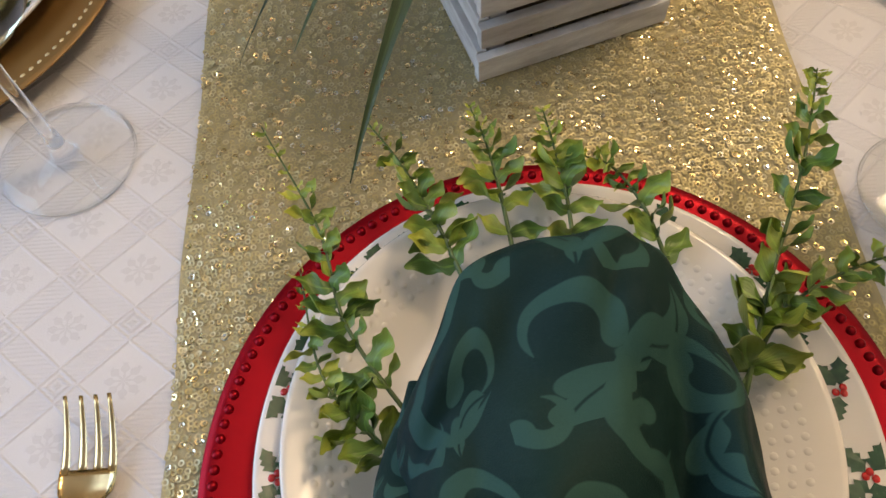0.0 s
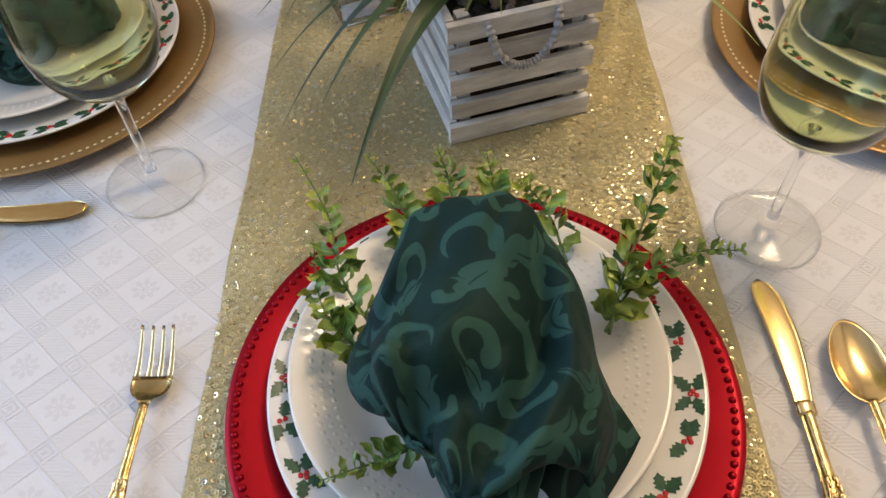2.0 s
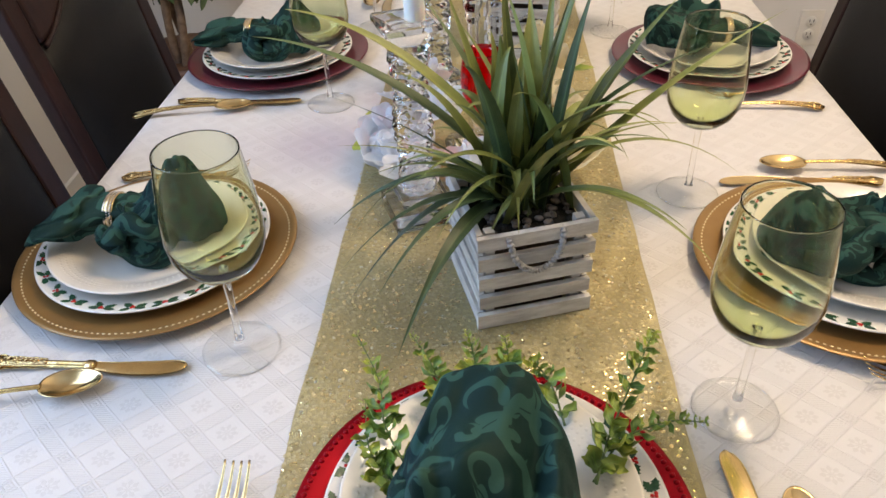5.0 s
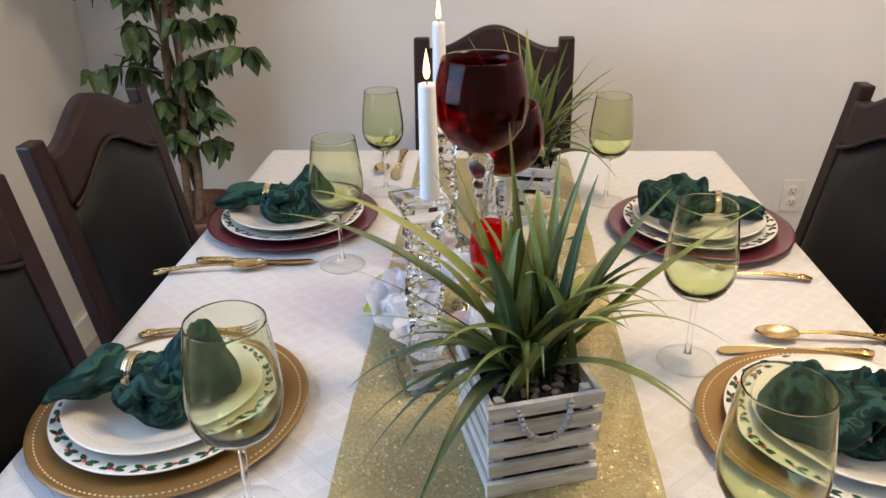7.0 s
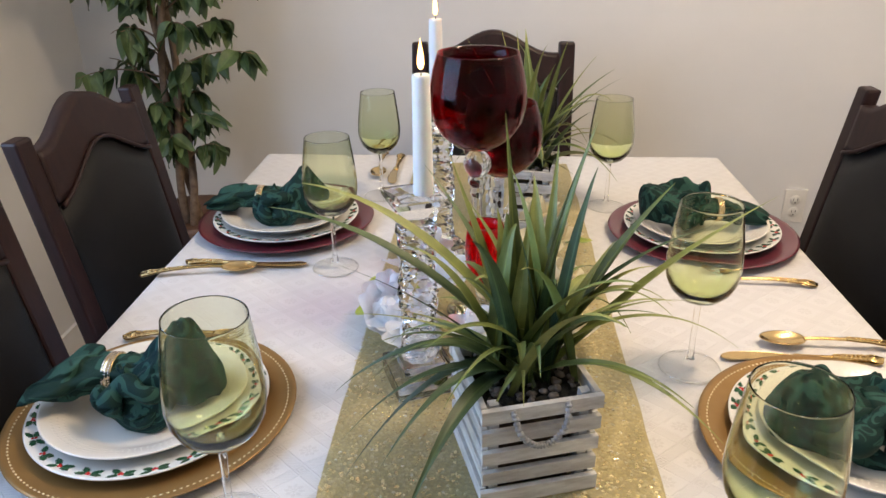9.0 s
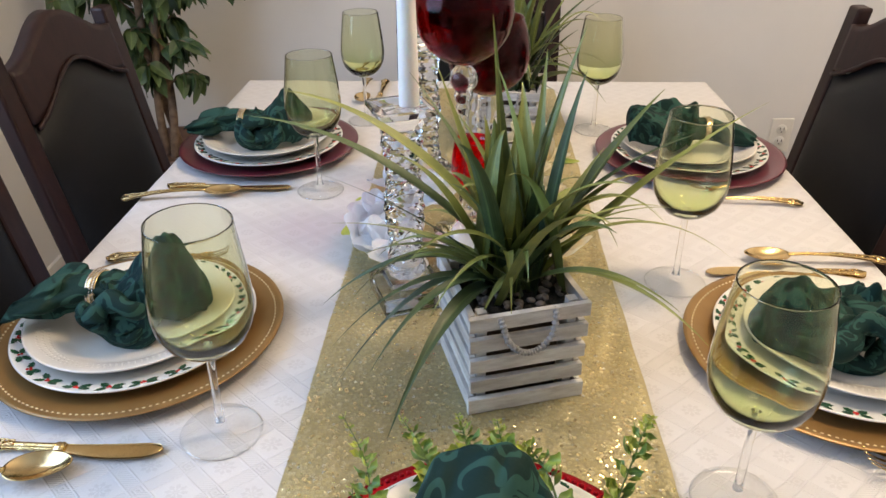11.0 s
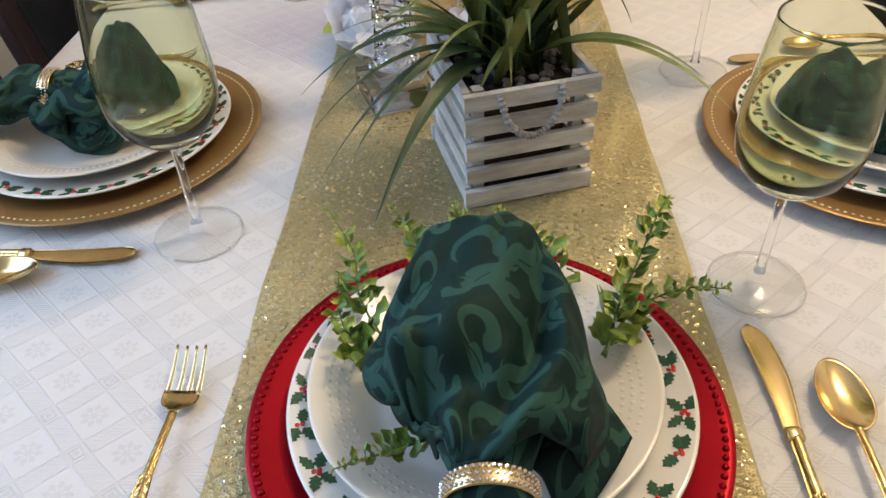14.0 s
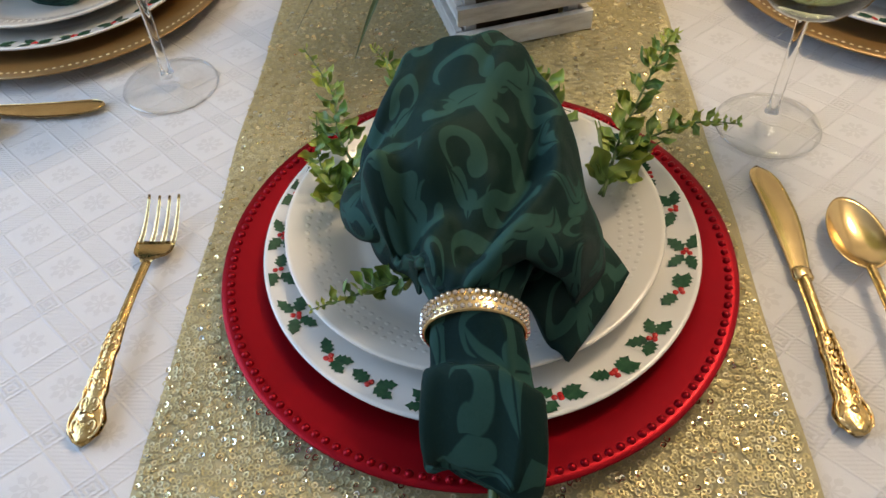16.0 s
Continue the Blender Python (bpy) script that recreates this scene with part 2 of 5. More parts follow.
def sequin_metal():
    m, t, p = node_material("gold sequins")
    isl = t.nodes.new("ShaderNodeNewGeometry").outputs["Random Per Island"]
    t.links.new(ramp(t, isl, [(0.0, (0.52, 0.44, 0.22)), (0.55, (0.60, 0.52, 0.28)), (0.83, (0.66, 0.60, 0.38)), (0.85, (0.92, 0.70, 0.34)), (0.96, (0.90, 0.78, 0.48)), (1.0, (0.74, 0.82, 0.84))]), p.inputs["Base Color"])
    t.links.new(mathn(t, "MULTIPLY_ADD", mathn(t, "GREATER_THAN", isl, 0.84), 0.4, 0.48), p.inputs["Metallic"])
    shiny = mathn(t, "GREATER_THAN", isl, 0.84)
    t.links.new(mathn(t, "MULTIPLY_ADD", shiny, -0.33, 0.48), p.inputs["Roughness"])
    return m


def leaf_green(name, dark, lit, tip=None, shift=-0.35, rough=0.42):
    """Leaf colour that runs from a base with shade painted in, through the lit tone, to a lighter tip along the UV's
    length, with a paler midrib.
    """
    m, t, p = node_material(name)
    uv = t.nodes.new("ShaderNodeSeparateXYZ")
    t.links.new(coords(t, "UV"), uv.inputs[0])
    rnd = t.nodes.new("ShaderNodeObjectInfo").outputs["Random"]
    n = noise_tex(t, coords(t), 60, 3)
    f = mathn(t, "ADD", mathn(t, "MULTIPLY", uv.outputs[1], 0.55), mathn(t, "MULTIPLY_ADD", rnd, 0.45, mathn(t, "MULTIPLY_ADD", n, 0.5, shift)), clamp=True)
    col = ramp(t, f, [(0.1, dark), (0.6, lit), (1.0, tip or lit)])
    rib = mathn(t, "LESS_THAN", mathn(t, "ABSOLUTE", mathn(t, "SUBTRACT", uv.outputs[0], 0.5)), 0.06)
    col = mixc(t, mathn(t, "MULTIPLY", rib, 0.35), col, tuple(min(1, c * 1.9) for c in lit))
    t.links.new(col, p.inputs["Base Color"])
    p.inputs["Roughness"].default_value = rough
    p.inputs["Subsurface Weight"].default_value = 0.0
    veins = mathn(t, "SINE", mathn(t, "MULTIPLY", uv.outputs[0], 60))
    bump(t, p, veins, 0.2, 0.0004)
    return m


WALL = surface("painted wall", (0.70, 0.69, 0.668), (0.74, 0.73, 0.708), 3, 0.75, grain=500, relief=0.12, depth=0.0006)
CEIL = surface("white ceiling paint", (0.78, 0.77, 0.75), (0.82, 0.81, 0.79), 4, 0.8, grain=300)
FLOOR = surface("beige carpet", (0.36, 0.31, 0.25), (0.46, 0.40, 0.33), 25, 0.95, grain=900, relief=0.6, depth=0.004)
TRIM = surface("white gloss paint", (0.76, 0.75, 0.72), (0.82, 0.81, 0.78), 8, 0.35, grain=300, relief=0.05)
CLOTH = damask_cloth()
NAPKIN = damask_napkin()
SEQUIN = sequin_metal()
NET = surface("gold mesh fabric", (0.43, 0.37, 0.205), (0.51, 0.445, 0.26), 40, 0.6, 0.2, 1800, 0.5, 0.001)
RED = surface("red lacquer", (0.28, 0.0018, 0.009), (0.33, 0.0025, 0.011), 12, 0.38, 0.66, 900, 0.04, 0.0002, coat=0.03)
RED.node_tree.nodes["Principled BSDF"].inputs["Specular IOR Level"].default_value = 0.25
BURGUNDY = surface("burgundy lacquer", (0.10, 0.008, 0.018), (0.13, 0.012, 0.024), 12, 0.3, 0.1, 900, 0.04, 0.0002, coat=0.5)
BRONZE = surface("matt gold lacquer", (0.28, 0.155, 0.050), (0.34, 0.20, 0.07), 14, 0.38, 0.45, 900, 0.05, 0.0002, coat=0.15)
STITCH = surface("pale gold studs", (0.75, 0.62, 0.36), (0.82, 0.70, 0.45), 30, 0.3, 0.5)
CHINA = surface("white glazed china", (0.74, 0.73, 0.69), (0.78, 0.77, 0.735), 15, 0.16, grain=200, relief=0.03, depth=0.0003, coat=0.4, spread=0.05)
IVORY = surface("ivory glazed china", (0.74, 0.705, 0.63), (0.78, 0.745, 0.675), 15, 0.16, grain=200, relief=0.03, depth=0.0003, coat=0.4, spread=0.05)
HOLLY = surface("painted holly green", (0.012, 0.058, 0.028), (0.03, 0.105, 0.045), 220, 0.25, grain=900, relief=0.05)
BERRY = surface("painted berry red", (0.45, 0.012, 0.012), (0.6, 0.03, 0.025), 300, 0.2, relief=0.05)
GOLD = surface("polished gold plate", (0.66, 0.47, 0.22), (0.76, 0.57, 0.29), 60, 0.20, 1.0, 400, 0.06, 0.0003, spread=0.08)
GOLD_ORNATE = surface("chased gold handle", (0.46, 0.29, 0.09), (0.80, 0.59, 0.28), 150, 0.20, 1.0, 260, 0.4, 0.0012, spread=0.08)
GREEN_GLASS = solid_glass("olive tinted glass", (0.91, 0.935, 0.765), 1.42)
# the bowl's bottom is thicker glass and so a deeper green
gt = GREEN_GLASS.node_tree
gz = gt.nodes.new("ShaderNodeSeparateXYZ")
gt.links.new(coords(gt), gz.inputs[0])
gt.links.new(ramp(gt, mathn(gt, "MULTIPLY_ADD", gz.outputs[2], 1 / 0.14, -0.098 / 0.14), [(0.0, (0.74, 0.81, 0.46)), (0.20, (0.85, 0.90, 0.62)), (0.45, (0.905, 0.935, 0.755)), (1.0, (0.93, 0.945, 0.80))]), gt.nodes["Principled BSDF"].inputs["Base Color"])
CLEAR_GLASS = thin_glass("clear glass", (0.988, 0.99, 0.988), 0.03)
RED_GLASS = thin_glass("ruby glass", (0.62, 0.070, 0.105), 0.016)
BRIGHT_RUBY = thin_glass("bright ruby glass", (0.93, 0.05, 0.07))
CRYSTAL = solid_glass("cut crystal", (0.985, 0.99, 0.99), 1.42)
CUT_FACET = solid_glass("cut crystal facets", (0.985, 0.99, 0.99), 1.38)
WAX = surface("white candle wax", (0.82, 0.80, 0.76), (0.88, 0.86, 0.82), 40, 0.45, relief=0.05)
WAX.node_tree.nodes["Principled BSDF"].inputs["Subsurface Weight"].default_value = 0.35
WAX.node_tree.nodes["Principled BSDF"].inputs["Subsurface Radius"].default_value = (0.02, 0.010, 0.006)
FLAME = glowing("candle flame", (1.0, 0.58, 0.20), 5.0)
WICK = surface("charred wick", (0.02, 0.015, 0.01), (0.05, 0.04, 0.03), 300, 0.9)
WHITEWASH = surface("whitewashed wood", (0.46, 0.43, 0.40), (0.76, 0.75, 0.72), 26, 0.7, grain=160, relief=0.5, depth=0.0012, stretch=(1, 1, 5), random_shade=0.12)
# brown of the added box that paints shade into the crate's slat gaps
GAP_DARK = surface("dark slat gap brown", (0.05, 0.033, 0.022), (0.10, 0.07, 0.045), 40, 0.8, grain=200, relief=0.4, stretch=(1, 1, 4))
MOSS = surface("dark potting moss", (0.012, 0.012, 0.009), (0.04, 0.035, 0.025), 120, 0.95, grain=400, relief=0.9, depth=0.004)
PEBBLE = surface("grey brown pebble", (0.07, 0.055, 0.045), (0.24, 0.20, 0.17), 60, 0.6, grain=500, relief=0.2)
ROPE = surface("grey cord", (0.26, 0.255, 0.25), (0.50, 0.49, 0.48), 200, 0.85, grain=900, relief=0.6, depth=0.001)
# first tone paints in the shade low among the blades, second is their lit green
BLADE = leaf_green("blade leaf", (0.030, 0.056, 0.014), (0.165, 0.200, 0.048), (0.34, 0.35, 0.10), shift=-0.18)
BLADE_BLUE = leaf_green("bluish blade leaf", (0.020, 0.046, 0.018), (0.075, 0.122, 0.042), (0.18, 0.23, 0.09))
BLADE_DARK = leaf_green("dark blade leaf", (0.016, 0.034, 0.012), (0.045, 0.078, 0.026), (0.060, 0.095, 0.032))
FERN = leaf_green("fern leaflet", (0.030, 0.095, 0.026), (0.15, 0.25, 0.045), (0.52, 0.55, 0.09), shift=-0.03, rough=0.35)
FICUS = leaf_green("ficus leaf", (0.024, 0.050, 0.014), (0.066, 0.108, 0.030), (0.16, 0.22, 0.065), shift=-0.24, rough=0.5)
STEM = surface("green stem", (0.05, 0.10, 0.03), (0.10, 0.16, 0.05), 80, 0.5)
BARK = surface("twisted brown bark", (0.12, 0.075, 0.045), (0.24, 0.16, 0.10), 50, 0.85, grain=220, relief=0.7, depth=0.003)
MAHOGANY = surface("dark mahogany", (0.013, 0.0048, 0.0042), (0.028, 0.0098, 0.0078), 18, 0.48, grain=260, relief=0.12, stretch=(4, 4, 1), coat=0.04)
LEATHER = surface("black leather", (0.006, 0.0058, 0.0062), (0.010, 0.0094, 0.0098), 20, 0.50, grain=420, relief=0.35, depth=0.0008)
for dull, amount in ((LEATHER, 0.22), (MAHOGANY, 0.30)):
    dull.node_tree.nodes["Principled BSDF"].inputs["Specular IOR Level"].default_value = amount
PETAL = surface("white silk petal", (0.80, 0.84, 0.88), (0.87, 0.90, 0.92), 60, 0.85, relief=0.2, sheen=0.2)
CREAM = surface("cream silk petal", (0.72, 0.64, 0.42), (0.82, 0.76, 0.58), 60, 0.7, relief=0.2, sheen=0.2)
for silk in (PETAL, CREAM):
    # thin silk lets light through
    nt = silk.node_tree
    glow, both = nt.nodes.new("ShaderNodeBsdfTranslucent"), nt.nodes.new("ShaderNodeMixShader")
    glow.inputs["Color"].default_value = (0.88, 0.90, 0.94, 1) if silk is PETAL else (0.82, 0.76, 0.56, 1)
    both.inputs[0].default_value = 0.45
    nt.links.new(nt.nodes["Principled BSDF"].outputs[0], both.inputs[1])
    nt.links.new(glow.outputs[0], both.inputs[2])
    nt.links.new(both.outputs[0], nt.nodes["Material Output"].inputs["Surface"])
PLASTIC = surface("ivory plastic", (0.72, 0.70, 0.64), (0.76, 0.74, 0.68), 30, 0.35, relief=0.03)
DARK = surface("dark slot", (0.02, 0.02, 0.02), (0.03, 0.03, 0.03), 30, 0.6)
TERRACOTTA = surface("brown pot glaze", (0.10, 0.05, 0.03), (0.16, 0.085, 0.05), 30, 0.45)
GEM = surface("rhinestone", (0.62, 0.52, 0.40), (0.86, 0.80, 0.74), 900, 0.12, 0.85, 1200, 0.1, 0.0003)


# ---- mesh helpers ----
def mesh_of(name, verts, faces, mat, smooth=True, uvs=None):
    me = bpy.data.meshes.new(name)
    me.from_pydata([tuple(v) for v in verts], [], faces)
    me.materials.append(mat)
    if smooth:
        me.polygons.foreach_set("use_smooth", [True] * len(me.polygons))
    if uvs is not None:
        layer = me.uv_layers.new(name="UVMap")
        idx = np.empty(len(me.loops), dtype=np.int32)
        me.loops.foreach_get("vertex_index", idx)
        layer.data.foreach_set("uv", np.asarray(uvs, dtype=np.float32)[idx].ravel())
    me.update()
    return me


def part(name, geo, mat, parent, label="", smooth=True, uvs=None, m=None):
    """One mesh object, from a bmesh or from (verts, faces), under a thing or a part."""
    if isinstance(geo, bmesh.types.BMesh):
        me = bpy.data.meshes.new(name)
        geo.to_mesh(me)
        geo.free()
        me.materials.append(mat)
        if smooth:
            me.polygons.foreach_set("use_smooth", [True] * len(me.polygons))
    elif isinstance(geo, bpy.types.Mesh):
        me = geo
    else:
        me = mesh_of(name, geo[0], geo[1], mat, smooth, uvs if uvs is not None else (geo[2] if len(geo) > 2 else None))
    ob = new(name, me)
    ob.parent = parent
    if m is not None:
        ob.matrix_basis = m
    if label:
        tagged(ob, label)
    return ob


def thing(name, label, category, m=None, group="", kind=""):
    ob = new(name)
    ob.empty_display_size = 0.02
    if m is not None:
        ob.matrix_basis = m
    return tagged(ob, label, category, group, kind)


def structure(name, geo, mat, label, category, smooth=False, m=None):
    ob = part(name, geo, mat, None, label, smooth, None, m)
    return tagged(ob, "", category, "", "structure")


def box(cx, cy, cz, sx, sy, sz, bev=0.0):
    bm = bmesh.new()
    bmesh.ops.create_cube(bm, size=1)
    bmesh.ops.scale(bm, vec=(sx, sy, sz), verts=bm.verts)
    bmesh.ops.translate(bm, vec=(cx, cy, cz), verts=bm.verts)
    if bev:
        bmesh.ops.bevel(bm, geom=bm.edges[:], offset=bev, segments=2, profile=0.7, affect="EDGES")
    return bm


def outward(verts, faces):
    """Turns the faces of a closed mesh so that they look outwards."""
    v = np.array([tuple(p) for p in verts])
    vol = 0.0
    for f in faces:
        a = v[f[0]]
        for i in range(1, len(f) - 1):
            vol += float(np.dot(a, np.cross(v[f[i]], v[f[i + 1]])))
    return (verts, faces) if vol >= 0 else (verts, [tuple(f)[::-1] for f in faces])


def lathe(profile, segs=64, wave=None):
    """Turns a closed or open list of (r, z) round the z axis. Points with r = 0 become one vertex."""
    verts, faces, rows = [], [], []
    for r, z in profile:
        if r < 1e-6:
            rows.append([len(verts)] * segs)
            verts.append((0, 0, z))
        else:
            row = []
            for k in range(segs):
                a = 2 * math.pi * k / segs
                q = r * (1 + (wave(a, z) if wave else 0))
                row.append(len(verts))
                verts.append((q * math.cos(a), q * math.sin(a), z))
            rows.append(row)
    for a, b in zip(rows, rows[1:]):
        for k in range(segs):
            f = [a[k], a[(k + 1) % segs], b[(k + 1) % segs], b[k]]
            g = []
            for q in f:
                if q not in g:
                    g.append(q)
            if len(g) > 2:
                faces.append(g[::-1])
    return outward(verts, faces)


def smooth_path(pts, n):
    """A Catmull-Rom line of n points through pts (any dimension)."""
    p = np.array(pts, float)
    p = np.vstack([2 * p[0] - p[1], p, 2 * p[-1] - p[-2]])
    out = []
    for s in np.linspace(0, len(p) - 3 - 1e-9, n):
        i, f = int(s), s - int(s)
        a, b, c, d = p[i:i + 4]
        out.append(0.5 * (2 * b + (c - a) * f + (2 * a - 5 * b + 4 * c - d) * f * f + (3 * b - a - 3 * c + d) * f ** 3))
    return np.array(out)


def tube(pts, radii, segs=8, caps=True, flat=1.0):
    pts = [Vector(p) for p in pts]
    verts, faces = [], []
    up = Vector((0, 0, 1))
    for i, p in enumerate(pts):
        d = (pts[min(i + 1, len(pts) - 1)] - pts[max(i - 1, 0)]).normalized()
        s = d.cross(up)
        if s.length < 1e-3:
            s = d.cross(Vector((0, 1, 0)))
        s.normalize()
        n = s.cross(d).normalized()
        r = radii if isinstance(radii, float) else radii[i]
        for k in range(segs):
            a = 2 * math.pi * k / segs
            verts.append(p + s * (r * math.cos(a)) + n * (r * flat * math.sin(a)))
    for i in range(len(pts) - 1):
        for k in range(segs):
            a, b = i * segs + k, i * segs + (k + 1) % segs
            faces.append((a, b, b + segs, a + segs))
    if caps:
        faces.append(tuple(range(segs))[::-1])
        faces.append(tuple(range((len(pts) - 1) * segs, len(pts) * segs)))
    return outward(verts, faces)


def joined(geos):
    verts, faces, uvs = [], [], []
    for g in geos:
        o = len(verts)
        verts += [tuple(v) for v in g[0]]
        faces += [tuple(i + o for i in f) for f in g[1]]
        uvs += list(g[2]) if len(g) > 2 else [(0.3, 0.4)] * len(g[0])
    return verts, faces, uvs


def moved(geo, m):
    return ([m @ Vector(v) for v in geo[0]], *geo[1:])


def grid_faces(nu, nv, wrap=False):
    out = []
    for j in range(nv - 1):
        for i in range(nu if wrap else nu - 1):
            a, b = j * nu + i, j * nu + (i + 1) % nu
            out.append((a, b, b + nu, a + nu))
    return out


# ---- the room ----
XL, XR, YN, YF, ZC = -1.36, 1.9, -2.4, 2.05, 2.5


def wall_boxes(spans):
    """One mesh out of several boxes (x0, x1, y0, y1, z0, z1) that meet end to end."""
    geos = []
    for x0, x1, y0, y1, z0, z1 in spans:
        v = [(x, y, z) for z in (z0, z1) for y in (y0, y1) for x in (x0, x1)]
        geos.append((v, [(0, 2, 3, 1), (4, 5, 7, 6), (0, 1, 5, 4), (1, 3, 7, 5), (3, 2, 6, 7), (2, 0, 4, 6)]))
    return joined(geos)[:2]


structure("floor", wall_boxes([(XL - 0.12, XR + 0.12, YN - 0.12, YF + 0.12, -0.1, 0)]), FLOOR, "beige short-pile carpet floor", "floor")
structure("ceiling", wall_boxes([(XL - 0.12, XR + 0.12, YN - 0.12, YF + 0.12, ZC, ZC + 0.1)]), CEIL, "plain white painted ceiling", "ceiling")
structure("wall_north", wall_boxes([(XL - 0.12, XR + 0.12, YF, YF + 0.12, 0, ZC)]), WALL, "pale warm grey painted wall behind the table", "wall")
structure("wall_south", wall_boxes([(XL - 0.12, XR + 0.12, YN - 0.12, YN, 0, ZC)]), WALL, "pale warm grey painted wall", "wall")
structure("wall_east", wall_boxes([(XR, XR + 0.12, YN, YF, 0, ZC)]), WALL, "pale warm grey painted wall", "wall")
WY0, WY1, WZ0, WZ1 = -0.65, 0.75, 0.75, 2.15
structure("wall_west", wall_boxes([(XL - 0.12, XL, YN, WY0, 0, ZC), (XL - 0.12, XL, WY1, YF, 0, ZC), (XL - 0.12, XL, WY0, WY1, 0, WZ0), (XL - 0.12, XL, WY0, WY1, WZ1, ZC)]), WALL, "pale warm grey painted wall with the window", "wall")
window = thing("window_1", "white framed window in the side wall", "window", pose(XL - 0.06, (WY0 + WY1) / 2, (WZ0 + WZ1) / 2), kind="structure")
ww, wh = WY1 - WY0, WZ1 - WZ0
part("window_frame", wall_boxes([(-0.05, 0.05, -ww / 2, -ww / 2 + 0.05, -wh / 2, wh / 2), (-0.05, 0.05, ww / 2 - 0.05, ww / 2, -wh / 2, wh / 2), (-0.05, 0.05, -ww / 2 + 0.05, ww / 2 - 0.05, -wh / 2, -wh / 2 + 0.05), (-0.05, 0.05, -ww / 2 + 0.05, ww / 2 - 0.05, wh / 2 - 0.05, wh / 2)]), TRIM, window, smooth=False)
part("baseboard", wall_boxes([(XL + 0.0005, XL + 0.014, YN, YF - 0.014, 0, 0.095)]), TRIM, None, "white painted baseboard along the wall", False)
tagged(bpy.data.objects["baseboard"], "", "baseboard", "", "structure")
structure("baseboard", wall_boxes([(XL, XR, YF - 0.014, YF - 0.0005, 0, 0.095)]), TRIM, "white painted baseboard along the wall", "baseboard")

# wall socket
socket = thing("wall_socket", "ivory double wall socket low on the grey wall", "socket", pose(1.02, YF, 0.385))
part("cover_plate", box(0, -0.003, 0, 0.072, 0.006, 0.116, 0.002), PLASTIC, socket)
for dz in (-0.021, 0.021):
    face = part("receptacle", moved(lathe([(0, 0.003), (0.016, 0.003), (0.0172, 0.0015), (0.0172, 0)], 20), pose(0, -0.006, dz, 90)), PLASTIC, socket)
    part("slots", joined([wall_boxes([(-0.0075, -0.0055, -0.0105, -0.0092, dz - 0.001, dz + 0.008), (0.0055, 0.0075, -0.0105, -0.0092, dz - 0.001, dz + 0.008), (-0.002, 0.002, -0.0105, -0.0092, dz - 0.010, dz - 0.006)])])[:2], DARK, face, "dark slots")

# ---- table and cloth ----
TX0, TX1, TY0, TY1 = -0.566, 0.537, -0.172, 1.394
table = thing("dining_table", "rectangular wooden dining table under a white cloth", "table", pose((TX0 + TX1) / 2, (TY0 + TY1) / 2, 0))
tw, tl = TX1 - TX0 - 0.012, TY1 - TY0 - 0.012
part("tabletop", box(0, 0, H - 0.018, tw, tl, 0.03, 0.004), MAHOGANY, table)
part("apron", box(0, 0, H - 0.075, tw - 0.16, tl - 0.16, 0.08, 0.003), MAHOGANY, table)
for sx in (-1, 1):
    for sy in (-1, 1):
        leg = lathe([(0, 0), (0.025, 0), (0.028, 0.02), (0.022, 0.1), (0.032, 0.4), (0.04, 0.55), (0.042, H - 0.035), (0, H - 0.035)], 20)
        part("leg", leg, MAHOGANY, table, m=pose(sx * (tw / 2 - 0.07), sy * (tl / 2 - 0.07), 0))


def tablecloth():
    """A sheet over the table: flat top, rounded edge, sides that hang in shallow waves."""
    drop, rad, nt = 0.24, 0.012, 12
    cx, cy = (TX0 + TX1) / 2, (TY0 + TY1) / 2
    hx, hy = (TX1 - TX0) / 2, (TY1 - TY0) / 2
    us = np.concatenate([np.linspace(-hx - drop, -hx, 14)[:-1], np.linspace(-hx, hx, 60), np.linspace(hx, hx + drop, 14)[1:]])
    vs = np.concatenate([np.linspace(-hy - drop, -hy, 14)[:-1], np.linspace(-hy, hy, 84), np.linspace(hy, hy + drop, 14)[1:]])
    verts = []
    for v in vs:
        for u in us:
            ou, ov = max(abs(u) - hx, 0), max(abs(v) - hy, 0)
            o = max(ou, ov)
            x, y = max(-hx, min(hx, u)), max(-hy, min(hy, v))
            z = H + 0.0006 * noise.noise((u * 9, v * 9, 3.1)) - 0.0006
            if o > 0:
                a = min(o / rad, math.pi / 2)
                out = rad * math.sin(a) + 0.10 * max(o - 0.02, 0) * (1 + 0.9 * math.sin((u if ov > ou else v) * 21 + 1.3)) * 0.5
                z -= rad * (1 - math.cos(a)) + max(o - rad * math.pi / 2, 0) * 0.97
                x += math.copysign(out, u) * (ou / o if o else 0)
                y += math.copysign(out, v) * (ov / o if o else 0)
            verts.append((cx + x - math.copysign(rad * 0.6 if abs(u) >= hx else 0, u), cy + y - math.copysign(rad * 0.6 if abs(v) >= hy else 0, v), z))
    return verts, grid_faces(len(us), len(vs))


cloth = part("tablecloth", tablecloth(), CLOTH, None, "white damask tablecloth woven with diamonds and snowflakes")
tagged(cloth, "", "tablecloth")

# ---- sequin runner ----
RX0, RX1, RY0, RY1 = -0.187, 0.168, -0.330, 1.32
runner = thing("table_runner", "gold sequin table runner along the table", "runner", pose(0, 0, H))
nx, ny = 40, 210
rv = []


def over_edge(y, rad=0.016):
    """Where a point of the runner comes to lie, by its length along the runner: flat, round the table's edge, then down."""
    lim = TY0 + 0.010
    a = np.clip((lim - y) / rad, 0, math.pi / 2)
    return np.maximum(y, lim) - rad * np.sin(a), rad * (1 - np.cos(a)) + np.maximum(lim - y - rad * math.pi / 2, 0)



